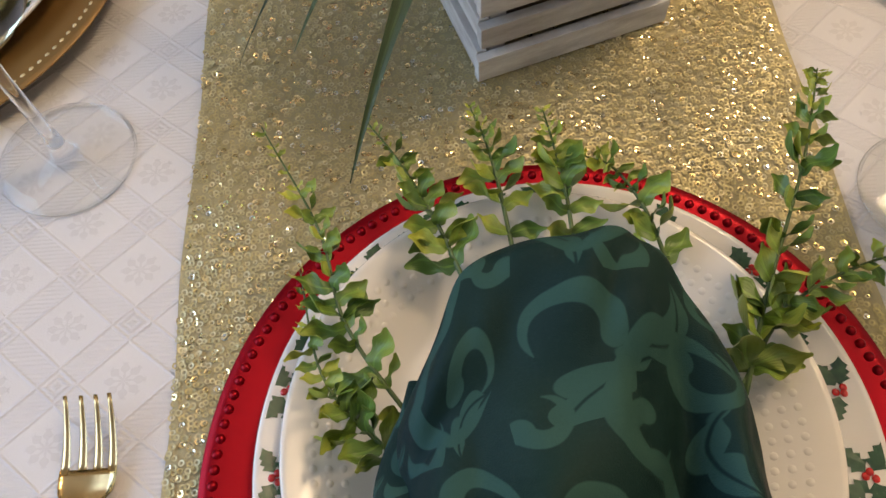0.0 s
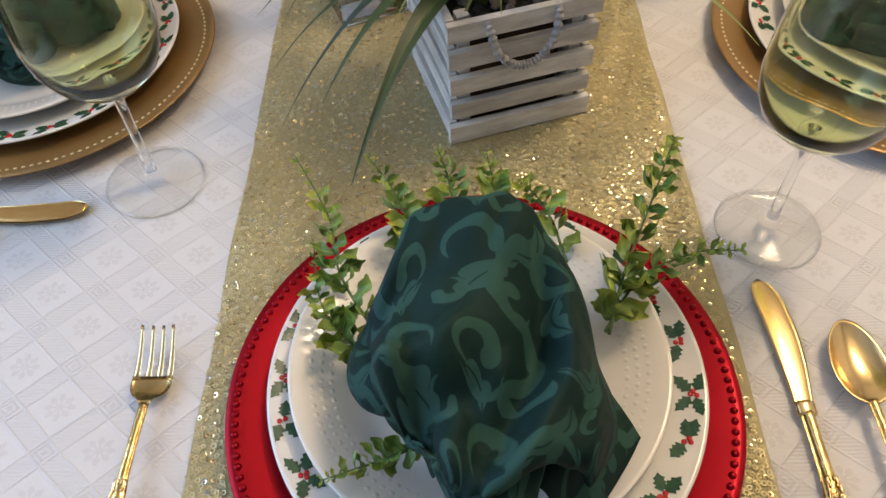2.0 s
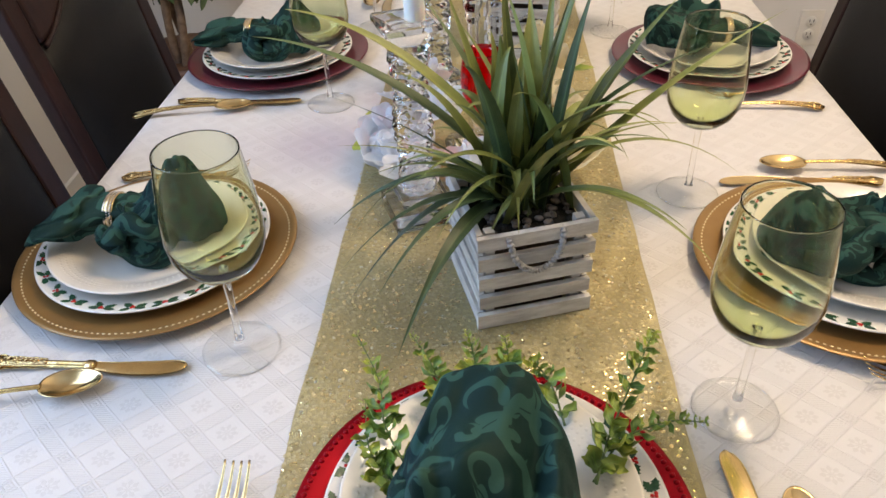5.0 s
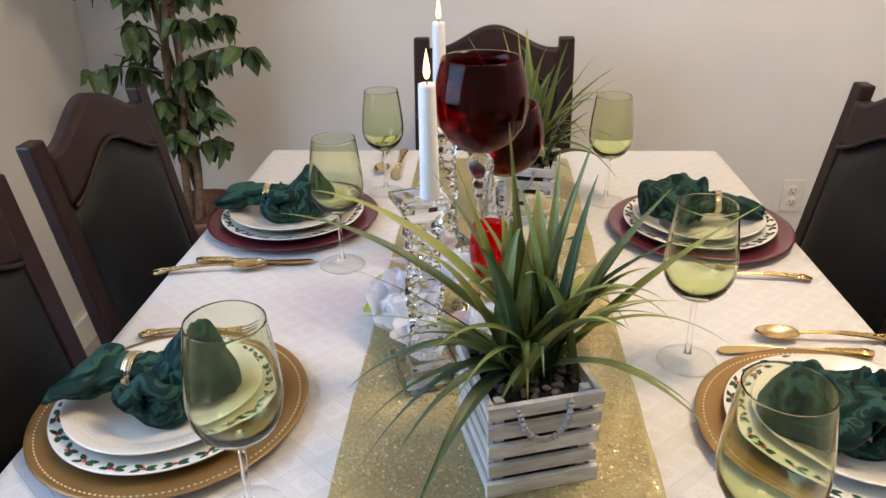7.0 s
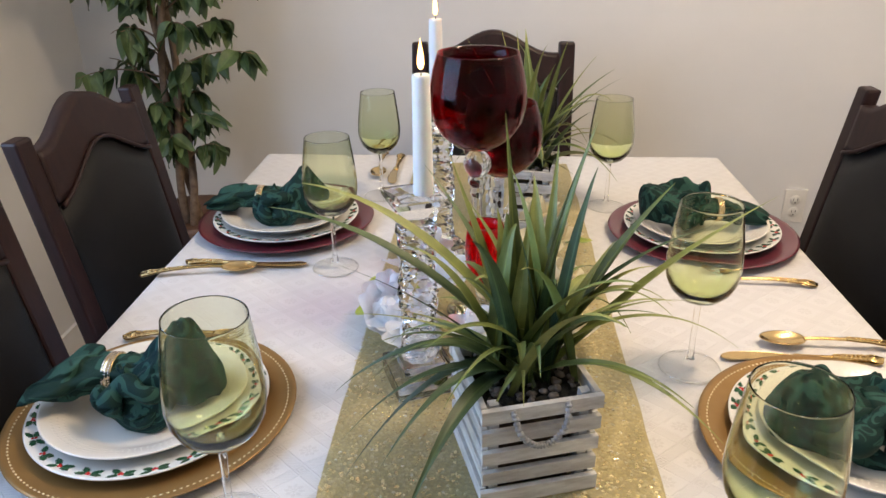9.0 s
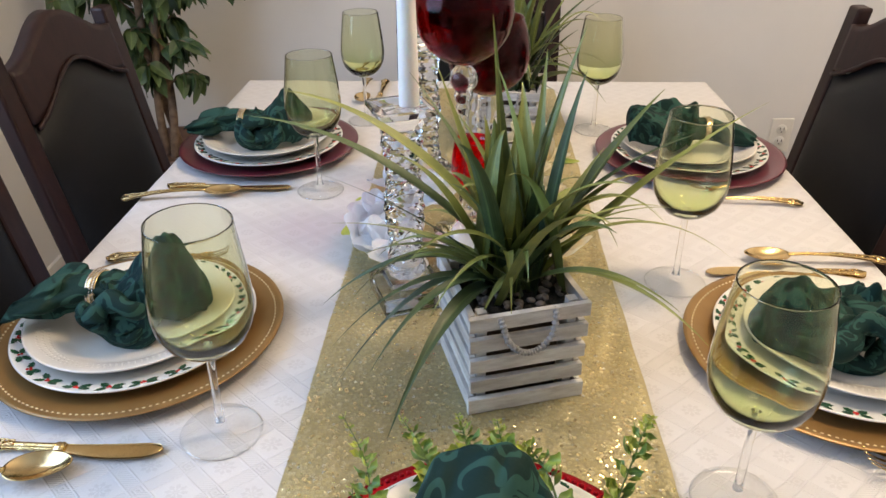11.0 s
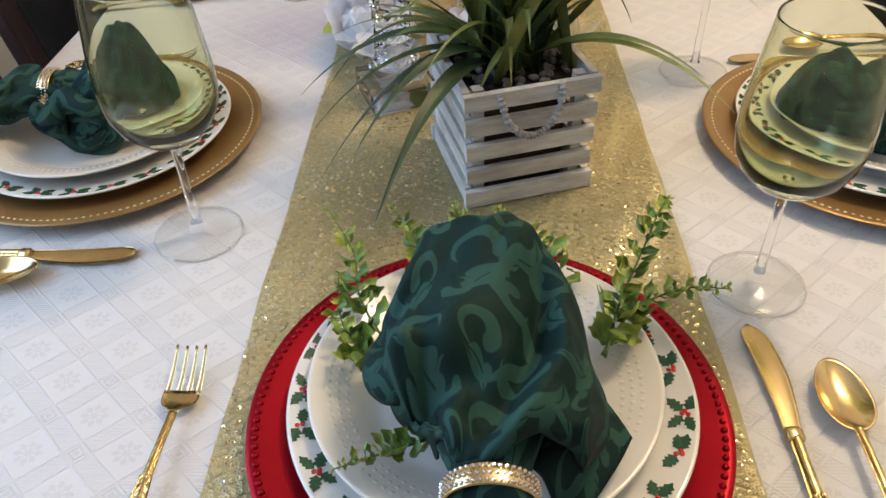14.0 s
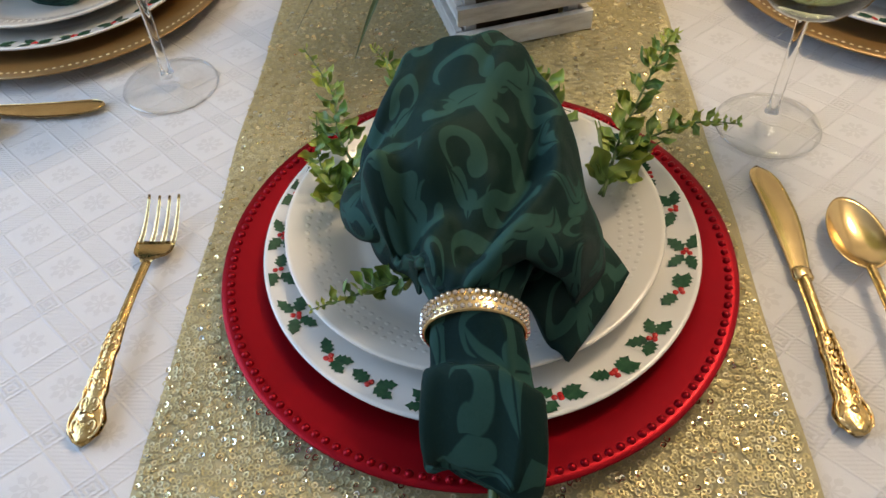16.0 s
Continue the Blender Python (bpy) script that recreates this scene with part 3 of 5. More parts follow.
for j in range(ny):
    y = RY0 + (RY1 - RY0) * j / (ny - 1)
    for i in range(nx):
        x = RX0 + (RX1 - RX0) * i / (nx - 1)
        wob = 0.003 * noise.noise((y * 11, 0.7 if i < nx / 2 else 5.2, 0)) if i in (0, nx - 1) else 0
        yy, drop = over_edge(y)
        rv.append((x + wob, yy, 0.0022 + 0.0007 * noise.noise((x * 30, y * 30, 0)) - drop))
rf = grid_faces(nx, ny)
part("backing", (rv, rf), NET, runner, "woven gold mesh backing")


def sequins(seed, x0, x1, y0, y1, pitch, segs=8):
    """Small cupped rings sewn on in a loose pattern, each tilted its own way."""
    rng = np.random.default_rng(seed)
    gx, gy = np.meshgrid(np.arange(x0, x1, pitch), np.arange(y0, y1, pitch))
    n = gx.size
    cx = gx.ravel() + rng.normal(0, pitch * 0.24, n)
    cy = gy.ravel() + rng.normal(0, pitch * 0.24, n)
    keep = rng.random(n) < 0.93
    cx, cy = cx[keep], cy[keep]
    n = len(cx)
    ro = 0.00172 * (1 + 0.08 * rng.normal(size=n))
    a = np.linspace(0, 2 * np.pi, segs, endpoint=False)
    loose = np.where(rng.random(n) < 0.20, 0.17, 0.05)
    tx, ty = rng.normal(0, 1, n) * loose, rng.normal(0, 1, n) * loose
    # neighbours lean alike, in patches of a few centimetres
    for k in range(7):
        fx, fy, ph = rng.normal(0, 70), rng.normal(0, 70), rng.random() * 6.28
        tx = tx + 0.035 * np.sin(fx * cx + fy * cy + ph)
        ty = ty + 0.035 * np.sin(fy * cx - fx * cy + 2 * ph)
    z0 = 0.0033 + rng.random(n) * 0.0004
    rings = []
    for rad, dz in ((1.0, 0.0), (0.50, -0.00016)):
        px_ = ro[:, None] * rad * np.cos(a)
        py_ = ro[:, None] * rad * np.sin(a)
        pz_ = px_ * np.tan(tx)[:, None] + py_ * np.tan(ty)[:, None] + dz
        sy_, sz_ = over_edge(cy[:, None] + py_)
        rings.append(np.stack([cx[:, None] + px_, sy_ - 0.0012 * (sz_ > 0.016), z0[:, None] + pz_ - sz_], -1))
    v = np.stack(rings, 1).reshape(-1, 3)
    base = (np.arange(n) * 2 * segs)[:, None]
    k = np.arange(segs)
    f = np.stack([base + k, base + (k + 1) % segs, base + segs + (k + 1) % segs, base + segs + k], -1).reshape(-1, 4)
    me = bpy.data.meshes.new("sequins")
    me.vertices.add(len(v))
    me.vertices.foreach_set("co", v.ravel())
    me.loops.add(f.size)
    me.loops.foreach_set("vertex_index", f.ravel().astype(np.int32))
    me.polygons.add(len(f))
    me.polygons.foreach_set("loop_start", np.arange(0, f.size, 4, dtype=np.int32))
    me.polygons.foreach_set("loop_total", np.full(len(f), 4, dtype=np.int32))
    me.update(calc_edges=True)
    me.validate()
    me.materials.append(SEQUIN)
    return me


for seed, (ya, yb, pitch) in enumerate(((TY0 - 0.045, 0.62, 0.0032), (0.62, RY1, 0.0044))):
    part("sequin_layer", sequins(seed + 4, RX0 + 0.002, RX1 - 0.002, ya, yb, pitch), SEQUIN, runner, "tiny gold sequin rings")
    tagged(runner.children[-1], "", "", "", "stuff")


# ---- place settings ----
def charger_profile():
    return [(0, 0.0030), (0.106, 0.0030), (0.112, 0.0034), (0.118, 0.0050), (0.126, 0.0070), (0.150, 0.0124), (0.1590, 0.0143), (0.1640, 0.0150), (0.1646, 0.0140), (0.1625, 0.0126),
            (0.150, 0.0101), (0.125, 0.0045), (0.112, 0.0010), (0.100, 0.0004), (0, 0.0004)]


BEAD = mesh_of("bead", *lathe([(0.0025, -0.0006), (0.0023, 0.0007), (0.0015, 0.0017), (0, 0.0021)], 10), RED)


def charger(kind, x, y, size=1.0):
    label, mat = {"red": ("round red charger plate with a beaded rim", RED), "gold": ("round matt gold charger plate with stitched rim", BRONZE),
                  "burgundy": ("round burgundy lacquer charger plate", BURGUNDY)}[kind]
    th = thing("charger_plate", label + (" on the sequin runner" if kind == "red" else " on the white cloth"), "charger plate", pose(x, y, H + (0.0042 if kind == "red" else 0.0004)), group="charger plates")
    part("dish", lathe([(r * size, z) for r, z in charger_profile()], 128), mat, th)
    if kind == "red":
        n = 140
        for k in range(n):
            a = 2 * math.pi * k / n
            part("bead", BEAD, RED, th, m=pose(0.1582 * size * math.cos(a), 0.1582 * size * math.sin(a), 0.0139))
    elif kind == "gold":
        n = 150
        dot = lathe([(0.0013, 0), (0.0011, 0.0007), (0, 0.0009)], 6)
        part("stitched_border", joined([moved(dot, pose(0.1545 * math.cos(2 * math.pi * k / n), 0.1545 * math.sin(2 * math.pi * k / n), 0.0131, 0, 0, math.degrees(2 * math.pi * k / n)) @ Matrix.Diagonal((1, 1.5, 1, 1))) for k in range(n)])[:2], STITCH, th, "row of pale gold stitches")
    return th


def dish(r, rise, well):
    """Profile of a plate: foot, flat well, and a rim that climbs to r."""
    return [(0, 0.004), (well * 0.92, 0.004), (well, 0.0055), (well + 0.008, 0.010), (r - 0.012, rise - 0.0035), (r - 0.003, rise - 0.0005), (r - 0.0008, rise), (r, rise - 0.001), (r - 0.0008, rise - 0.0024),
            (r - 0.014, rise - 0.0075), (well + 0.012, 0.0065), (well + 0.003, 0.0015), (well - 0.004, 0), (0, 0.0006)]


def rim_height(r, prof):
    for (r0, z0), (r1, z1) in zip(prof, prof[1:8]):
        if r0 <= r <= r1:
            return z0 + (z1 - z0) * (r - r0) / (r1 - r0)
    return prof[6][1]


DINNER = dish(0.1362, 0.0190, 0.088)
SALAD = dish(0.1182, 0.0245, 0.076)


def holly_leaf(length=0.0135, width=0.0075):
    """Flat spiny holly leaf along +x."""
    out = []
    for s, w in ((0, 0), (0.14, 0.55), (0.22, 1.0), (0.33, 0.62), (0.46, 1.0), (0.57, 0.6), (0.70, 0.85), (0.80, 0.4), (1, 0)):
        out.append((s * length, w * width / 2))
    pts = out + [(x, -y) for x, y in out[-2:0:-1]]
    return pts


BERRY_MESH = mesh_of("berry", *lathe([(0.0018, 0), (0.0013, 0.0005), (0, 0.0007)], 8), BERRY)


def holly_ring(parent, n, seed):
    """Sprigs of holly painted round the rim, each three or four leaves and two or three berries, a few tenths of a millimetre proud."""
    rng = random.Random(seed)
    for k in range(n):
        a0 = 2 * math.pi * (k + 0.20 * rng.random()) / n
        rc = 0.1262 + rng.uniform(-0.0020, 0.0016)
        verts, faces = [], []
        for da in (rng.uniform(60, 85), rng.uniform(100, 135), rng.uniform(225, 255), rng.uniform(275, 310))[:rng.choice((3, 4, 4))]:
            pts = holly_leaf(rng.uniform(0.0115, 0.0145), rng.uniform(0.0076, 0.0092))
            o = len(verts)
            cx, cy = rc * math.cos(a0), rc * math.sin(a0)
            an = a0 + math.radians(da)
            for px_, py_ in pts:
                lx, ly = px_ + 0.0026, py_
                x, y = cx + lx * math.cos(an) - ly * math.sin(an), cy + lx * math.sin(an) + ly * math.cos(an)
                rr = math.hypot(x, y)
                if rr > 0.1335:
                    x, y = x * 0.1335 / rr, y * 0.1335 / rr
                    rr = 0.1335
                verts.append((x, y, rim_height(rr, DINNER) + 0.0004))
            faces.append(tuple(range(o, o + len(pts))))
        sprig = part("holly_sprig", (verts, faces), HOLLY, parent, "painted green holly leaves with red berries", False)
        for b in range(rng.choice((2, 3, 3))):
            ba = 2 * math.pi * b / 3 + rng.random()
            x, y = rc * math.cos(a0) + 0.0019 * math.cos(ba), rc * math.sin(a0) + 0.0019 * math.sin(ba)
            part("berry", BERRY_MESH, BERRY, sprig, m=pose(x, y, rim_height(math.hypot(x, y), DINNER) + 0.0004))


def plates(x, y, upper, z0, seed):
    dp = thing("dinner_plate", "white china plate with a painted holly border", "plate", pose(x, y, z0, 0, 0, seed * 37), group="holly plates")
    part("dish", lathe(DINNER, 128), CHINA, dp)
    holly_ring(dp, 23, seed)
    sp = thing("salad_plate", "ivory china plate with rows of raised beads round its rim", "plate", pose(*upper, z0 + 0.0046), group="beaded plates")
    part("dish", lathe(SALAD, 128), IVORY, sp)
    slope = math.degrees(math.atan2(rim_height(0.104, SALAD) - rim_height(0.092, SALAD), 0.012))
    pearl = lathe([(0.0023, -0.0003), (0.0015, 0.0001), (0, 0.00025)], 8)
    geos = []
    for r in (0.0925, 0.0985, 0.1045):
        n = int(2 * math.pi * r / 0.0062)
        z = rim_height(r, SALAD)
        for k in range(n):
            an = 2 * math.pi * (k + (0.5 if int(r * 2000) % 2 else 0)) / n
            geos.append(moved(pearl, pose(r * math.cos(an), r * math.sin(an), z + 0.0001, 0, 0, math.degrees(an)) @ pose(0, 0, 0, 0, -slope, 0)))
    part("beading", joined(geos)[:2], IVORY, sp, "rows of small raised beads")


# kind, charger, dinner plate, salad plate, turn
SETTINGS = [("red", (-0.0045, -0.0035), (-0.002, 0.0045), (-0.006, 0.011), 0), ("gold", (-0.4047, 0.3587), (-0.4090, 0.3625), (-0.4125, 0.3640), -90), ("gold", (0.389, 0.338), (0.394, 0.343), (0.404, 0.346), 90),
            ("burgundy", (-0.3977, 0.9486), (-0.3984, 0.949), (-0.402, 0.952), -90), ("burgundy", (0.370, 0.916), (0.3705, 0.924), (0.369, 0.927), 90)]
for k, (kind, low, mid, top, turn) in enumerate(SETTINGS):
    charger(kind, *low, 0.972 if kind == "red" else 1.0)
    plates(*mid, top, H + (0.0078 if kind == "red" else 0.0042), k + 1)


# ---- napkins ----
def napkin(m, ring_y, rz, puff, peak, tail, seed, label, width=1.0, plump=True, side=1):
    """A cloth drawn through a ring: a puffed, folded head towards +y, a gathered tail towards -y. Origin: the middle of the plate's well."""
    th = thing("napkin", label, "napkin", m, group="napkins")
    rng = random.Random(seed)
    o = rng.random() * 50
    ry = ring_y
    # head: spine (y, z, half width, edge height)
    L = puff
    spine = smooth_path([(ry + 0.042, rz + 0.006, 0.024, 0.036, rz * 0.95), (ry + 0.024, rz + 0.010, 0.026, 0.044, rz * 0.9), (ry + 0.015, rz + 0.021, 0.028, 0.050, rz * 0.82), (ry + 0.022, rz + 0.033, 0.031, 0.056, rz * 0.76), (ry + 0.26 * L, rz * 0.45 + peak * 0.55, 0.039, 0.066, rz * 0.70),
                         (ry + 0.40 * L, peak * 0.90, 0.057, 0.070, rz * 0.50), (ry + 0.55 * L, peak * 0.93, 0.065, 0.065, rz * 0.46), (ry + 0.72 * L, peak * 0.98, 0.066, 0.057, rz * 0.50), (ry + 0.88 * L, peak * 1.03, 0.062, 0.051, rz * 0.54), (ry + 1.00 * L, peak * 1.02, 0.054, 0.045, rz * 0.50),
                         (ry + 1.06 * L, peak * 0.76, 0.047, 0.041, rz * 0.36), (ry + 1.03 * L, 0.022, 0.042, 0.037, 0.012)], 96) if plump else smooth_path(
        [(ry + 0.042, rz + 0.006, 0.024, 0.036, rz * 0.95), (ry + 0.024, rz + 0.010, 0.030, 0.044, rz * 0.9), (ry + 0.015, rz + 0.021, 0.032, 0.050, rz * 0.82), (ry + 0.022, rz + 0.030, 0.036, 0.056, rz * 0.76), (ry + 0.26 * L, rz * 0.6 + peak * 0.36, 0.046, 0.066, rz * 0.6),
         (ry + 0.42 * L, peak * 0.76, 0.057, 0.070, rz * 0.45), (ry + 0.56 * L, peak * 0.93, 0.062, 0.065, rz * 0.40), (ry + 0.68 * L, peak, 0.062, 0.058, rz * 0.40), (ry + 0.81 * L, peak * 0.90, 0.058, 0.050, rz * 0.38), (ry + 0.93 * L, peak * 0.68, 0.054, 0.046, rz * 0.34),
         (ry + 1.02 * L, peak * 0.42, 0.050, 0.042, rz * 0.30), (ry + 1.04 * L, 0.018, 0.046, 0.038, 0.010)], 84)
    nu = 81
    verts, uvs = [], []
    arc = 0
    for j, (y, z, wl, wr, e) in enumerate(spine):
        s = j / (len(spine) - 1)
        if j:
            arc += math.hypot(y - spine[j - 1][0], z - spine[j - 1][1])
        for i in range(nu):
            u = -1 + 2 * i / (nu - 1)
            au = abs(u)
            hump = (1 - au ** 2.5) ** 0.70 if plump else (1 - au ** 1.55) ** 0.95
            w = (wl if u < 0 else wr) * (width if s > 0.15 else 0.5 + 0.5 * width)
            x = w * math.copysign(math.sin(min(au, 1) * math.pi / 2) ** 0.92, u)
            zz = e + (z - e) * hump
            fan = math.exp(-((s - 0.16) / 0.16) ** 2)
            pleat = 0.0045 * fan * (math.sin(u * 7 + o) + 0.6 * math.sin(u * 13 + 2 * o))
            # long soft creases that run slantwise over the head, with sharper valleys
            c1 = abs(noise.noise((u * 1.5 - s * 2.2 + o, s * 1.6, o)))
            c2 = abs(noise.noise((u * 2.6 + s * 2.0 + o, s * 3.1, 2 * o)))
            crease = (0.030 if plump else 0.040) * (math.sqrt(c1 * c1 + 0.010) - 0.3) + (0.012 if plump else 0.026) * (math.sqrt(c2 * c2 + 0.012) - 0.3)
            dent = -0.016 * math.exp(-((u + 0.62) / 0.22) ** 2 - ((s - 0.36) / 0.05) ** 2) + 0.008 * math.exp(-((u + 0.60) / 0.25) ** 2 - ((s - 0.45) / 0.05) ** 2)
            if plump:
                # a soft roll that runs in from the left shoulder, the hollow under it, and two folds that rise from the ring
                roll = math.exp(-((s - 0.47 - 0.10 * (u + 0.6)) / 0.040) ** 2) * min(1, max(0, (0.15 - u) / 0.5))
                hollow = math.exp(-((s - 0.385 - 0.06 * (u + 0.6)) / 0.032) ** 2) * min(1, max(0, (0.10 - u) / 0.5))
                rise = math.exp(-((u - 0.30 - 0.9 * (s - 0.35)) / 0.085) ** 2) * math.exp(-((s - 0.46) / 0.16) ** 2)
                fall = math.exp(-((u - 0.08 - 1.1 * (s - 0.35)) / 0.075) ** 2) * math.exp(-((s - 0.44) / 0.15) ** 2)
                dent += 0.015 * roll - 0.020 * hollow + 0.013 * rise - 0.013 * fall
            c3 = abs(noise.noise((u * 4.2 - s * 5 + o, s * 6.5 + u, 3 * o)))
            soft = 0.0035 * noise.noise((u * 5 + o, s * 11, 2 * o)) + 0.011 * (math.sqrt(c3 * c3 + 0.006) - 0.25) * min(1, max(0, (0.9 - s) * 4))
            edge = 1 - au ** 6
            calm = 1 - 0.72 * min(1, max(0, (s - 0.6) / 0.15))
            zz += (pleat + (crease * calm + dent) * min(1, s * 5) + soft) * edge - 0.003 * u * (1 - calm)
            yy = y + 0.003 * noise.noise((u * 2 + 3 * o, s * 3, 7)) + (0.016 * au ** 2 - 0.004) * fan + 0.006 * fan * math.sin(u * 5 + o) - (0.085 if plump else 0.042) * max(0, au - 0.10) ** 1.9 * max(0, (s - 0.55) / 0.45)
            x += 0.008 * noise.noise((u * 2.2, s * 5 + o, 11)) * (0.4 + au)
            verts.append((x, yy, max(zz, 0.003)))
            uvs.append((u * 0.10 + o, arc + o))
    head = part("head", (verts, grid_faces(nu, len(spine)), uvs), NAPKIN, th)
    so = head.modifiers.new("thickness", "SOLIDIFY")
    so.thickness, so.offset = 0.0022, -1
    # loose corner that turns under at one side
    a, b, c, d = Vector((0.058 * width, ry + 0.60 * L, rz * 0.62)), Vector((0.084 * width, ry + 0.33 * L, rz * 0.52)), Vector((0.047 * width, ry + 0.05 * L, 0.016)), Vector((0.022, ry + 0.15 * L, rz * 0.8))
    fv, fu = [], []
    n = 16
    for j in range(n):
        for i in range(n):
            p, q = i / (n - 1), j / (n - 1)
            v = (a * (1 - p) + b * p) * (1 - q) + (d * (1 - p) + c * p) * q
            v = v + Vector((0, 0, 0.014 * math.sin(math.pi * p) * math.sin(math.pi * q) + 0.004 * math.sin(p * 9 + o) * q))
            fv.append(v)
            fu.append((p * 0.07 + o + 0.3, q * 0.07 + o))
    flap = part("folded_corner", (fv, grid_faces(n, n), fu), NAPKIN, th)
    so = flap.modifiers.new("thickness", "SOLIDIFY")
    so.thickness, so.offset = 0.003, -1
    # side roll at the other shoulder
    rp = smooth_path([(-0.034 * width, ry + 0.40 * L, rz * 1.10), (-0.050 * width, ry + 0.44 * L, rz * 0.98), (-0.060 * width, ry + 0.53 * L, rz * 0.86), (-0.060 * width, ry + 0.66 * L, rz * 0.82), (-0.053 * width, ry + 0.82 * L, rz * 0.84)], 24)
    rr = [0.008 + 0.008 * math.sin(math.pi * min(1, k / 20)) for k in range(24)]
    g = tube(rp, rr, 20)
    gv = [Vector(v) + Vector((0, 0, 0.003 * noise.noise((v[0] * 60, v[1] * 60, o)))) for v in g[0]]
    part("rolled_edge", (gv, g[1], [(0.12 * (k % 20) / 20 + o + 0.5, 0.006 * (k // 20) + o) for k in range(len(gv))]), NAPKIN, th)
    # tail
    ns, seg = 34, 44
    tv, tu = [], []
    drop = rz - (0.019 if plump else 0.041)
    prof = smooth_path([(ry + 0.045, rz * 0.9, 0.034, 0.014), (ry + 0.022, rz, 0.026, 0.018), (ry + 0.006, rz, 0.0205, 0.0185), (ry - 0.006, rz, 0.0212, 0.0185), (ry - 0.25 * tail, rz - 0.12 * drop, 0.0225, 0.0170), (ry - 0.42 * tail, rz - 0.30 * drop, 0.0235, 0.0160), (ry - 0.50 * tail, rz - 0.34 * drop, 0.0275, 0.0180),
                        (ry - 0.80 * tail, rz - 0.68 * drop, 0.0285, 0.0130), (ry - 0.98 * tail, rz - 0.96 * drop, 0.0260, 0.0085), (ry - tail, rz - drop, 0.0210, 0.0040)], ns)
    for j, (y, z, w, h) in enumerate(prof):
        s = j / (ns - 1)
        w *= 1 if plump else 1 + 1.15 * s * s
        for i in range(seg):
            an = 2 * math.pi * i / seg
            cx, cz = math.cos(an), math.sin(an)
            sx = math.copysign(abs(cx) ** 0.75, cx) * w
            sz = math.copysign(abs(cz) ** 0.8, cz) * h
            f = 1 + (0.09 if plump else 0.17) * math.sin(an * 5 + o + s * 3) * (0.3 + s) + 0.10 * noise.noise((cx * 1.6 + o, cz * 1.6, s * 5))
            skew = 0.010 * s * cx
            tv.append((sx * f + 0.005 * math.sin(s * 4 + o) * s, y - skew - 0.006 * s * noise.noise((cx * 3, o, 1)), z + sz * f + 0.003 * s * noise.noise((cx * 3 + o, s * 6, 4))))
            tu.append((0.13 * i / seg + o + 0.7, 0.09 * s + o))
    tf = grid_faces(seg, ns, True) + [tuple(range(seg))[::-1], tuple(range((ns - 1) * seg, ns * seg))]
    part("tail", (tv, tf, tu), NAPKIN, th)
    if not plump:
        # swirl of gathered cloth beside the ring, open in the middle
        for rad, thick, lift, a0, a1 in ((0.024, 0.0125, 0.0, 20, 330), (0.036, 0.0105, -0.007, 150, 395)):
            n = 40
            line, rr_ = [], []
            for k in range(n):
                q = k / (n - 1)
                a = math.radians(a0 + (a1 - a0) * q)
                g_ = rad * (1 - 0.22 * q)
                line.append((side * (0.046 + 0.006 * math.sin(3 * a + o) + lift), ry + 0.040 + g_ * math.cos(a) * 1.15, 0.040 + g_ * math.sin(a) * 0.78 - 0.012 * (1 if math.sin(a) < 0 else 0) * abs(math.sin(a))))
                rr_.append(thick * (0.45 + 0.55 * math.sin(math.pi * min(1, 0.12 + 0.88 * q))) * (1 + 0.16 * math.sin(5 * a + o)))
            g = tube(line, rr_, 16)
            part("swirl", ([v for v in g[0]], g[1], [(0.09 * (k % 16) / 16 + o + 0.2, 0.005 * (k // 16) + o) for k in range(len(g[0]))]), NAPKIN, th)
    return th, (0, ry, rz)


def napkin_ring(m):
    """Gold band set with three rows of round stones, its axis along y."""
    th = thing("napkin_ring", "gold napkin ring set with three rows of rhinestones", "napkin ring", m, group="napkin rings")
    flat = Matrix.Diagonal((1.0, 1.0, 0.86, 1))
    r, hw = 0.0228, 0.0062
    prof = [(r, -hw), (r + 0.0012, -hw - 0.0003), (r + 0.0018, -hw + 0.001), (r + 0.0018, hw - 0.001), (r + 0.0012, hw + 0.0003), (r, hw), (r, -hw)]
    band = moved(lathe(prof, 56), flat @ pose(0, 0, 0, 90))
    b = part("band", band, GOLD, th)
    stone = lathe([(0.00145, 0), (0.0014, 0.0006), (0.0008, 0.0014), (0, 0.0015)], 6)
    geos = []
    for row in (-1, 0, 1):
        for k in range(46):
            an = 360 * (k + 0.5 * (row != 0)) / 46
            geos.append(moved(stone, flat @ pose(0, row * 0.0040, 0, 0, an, 0) @ pose(0, 0, r + 0.0017)))
    part("stone_setting", joined(geos)[:2], GEM, th, "sparkling clear rhinestones", False)
    return th


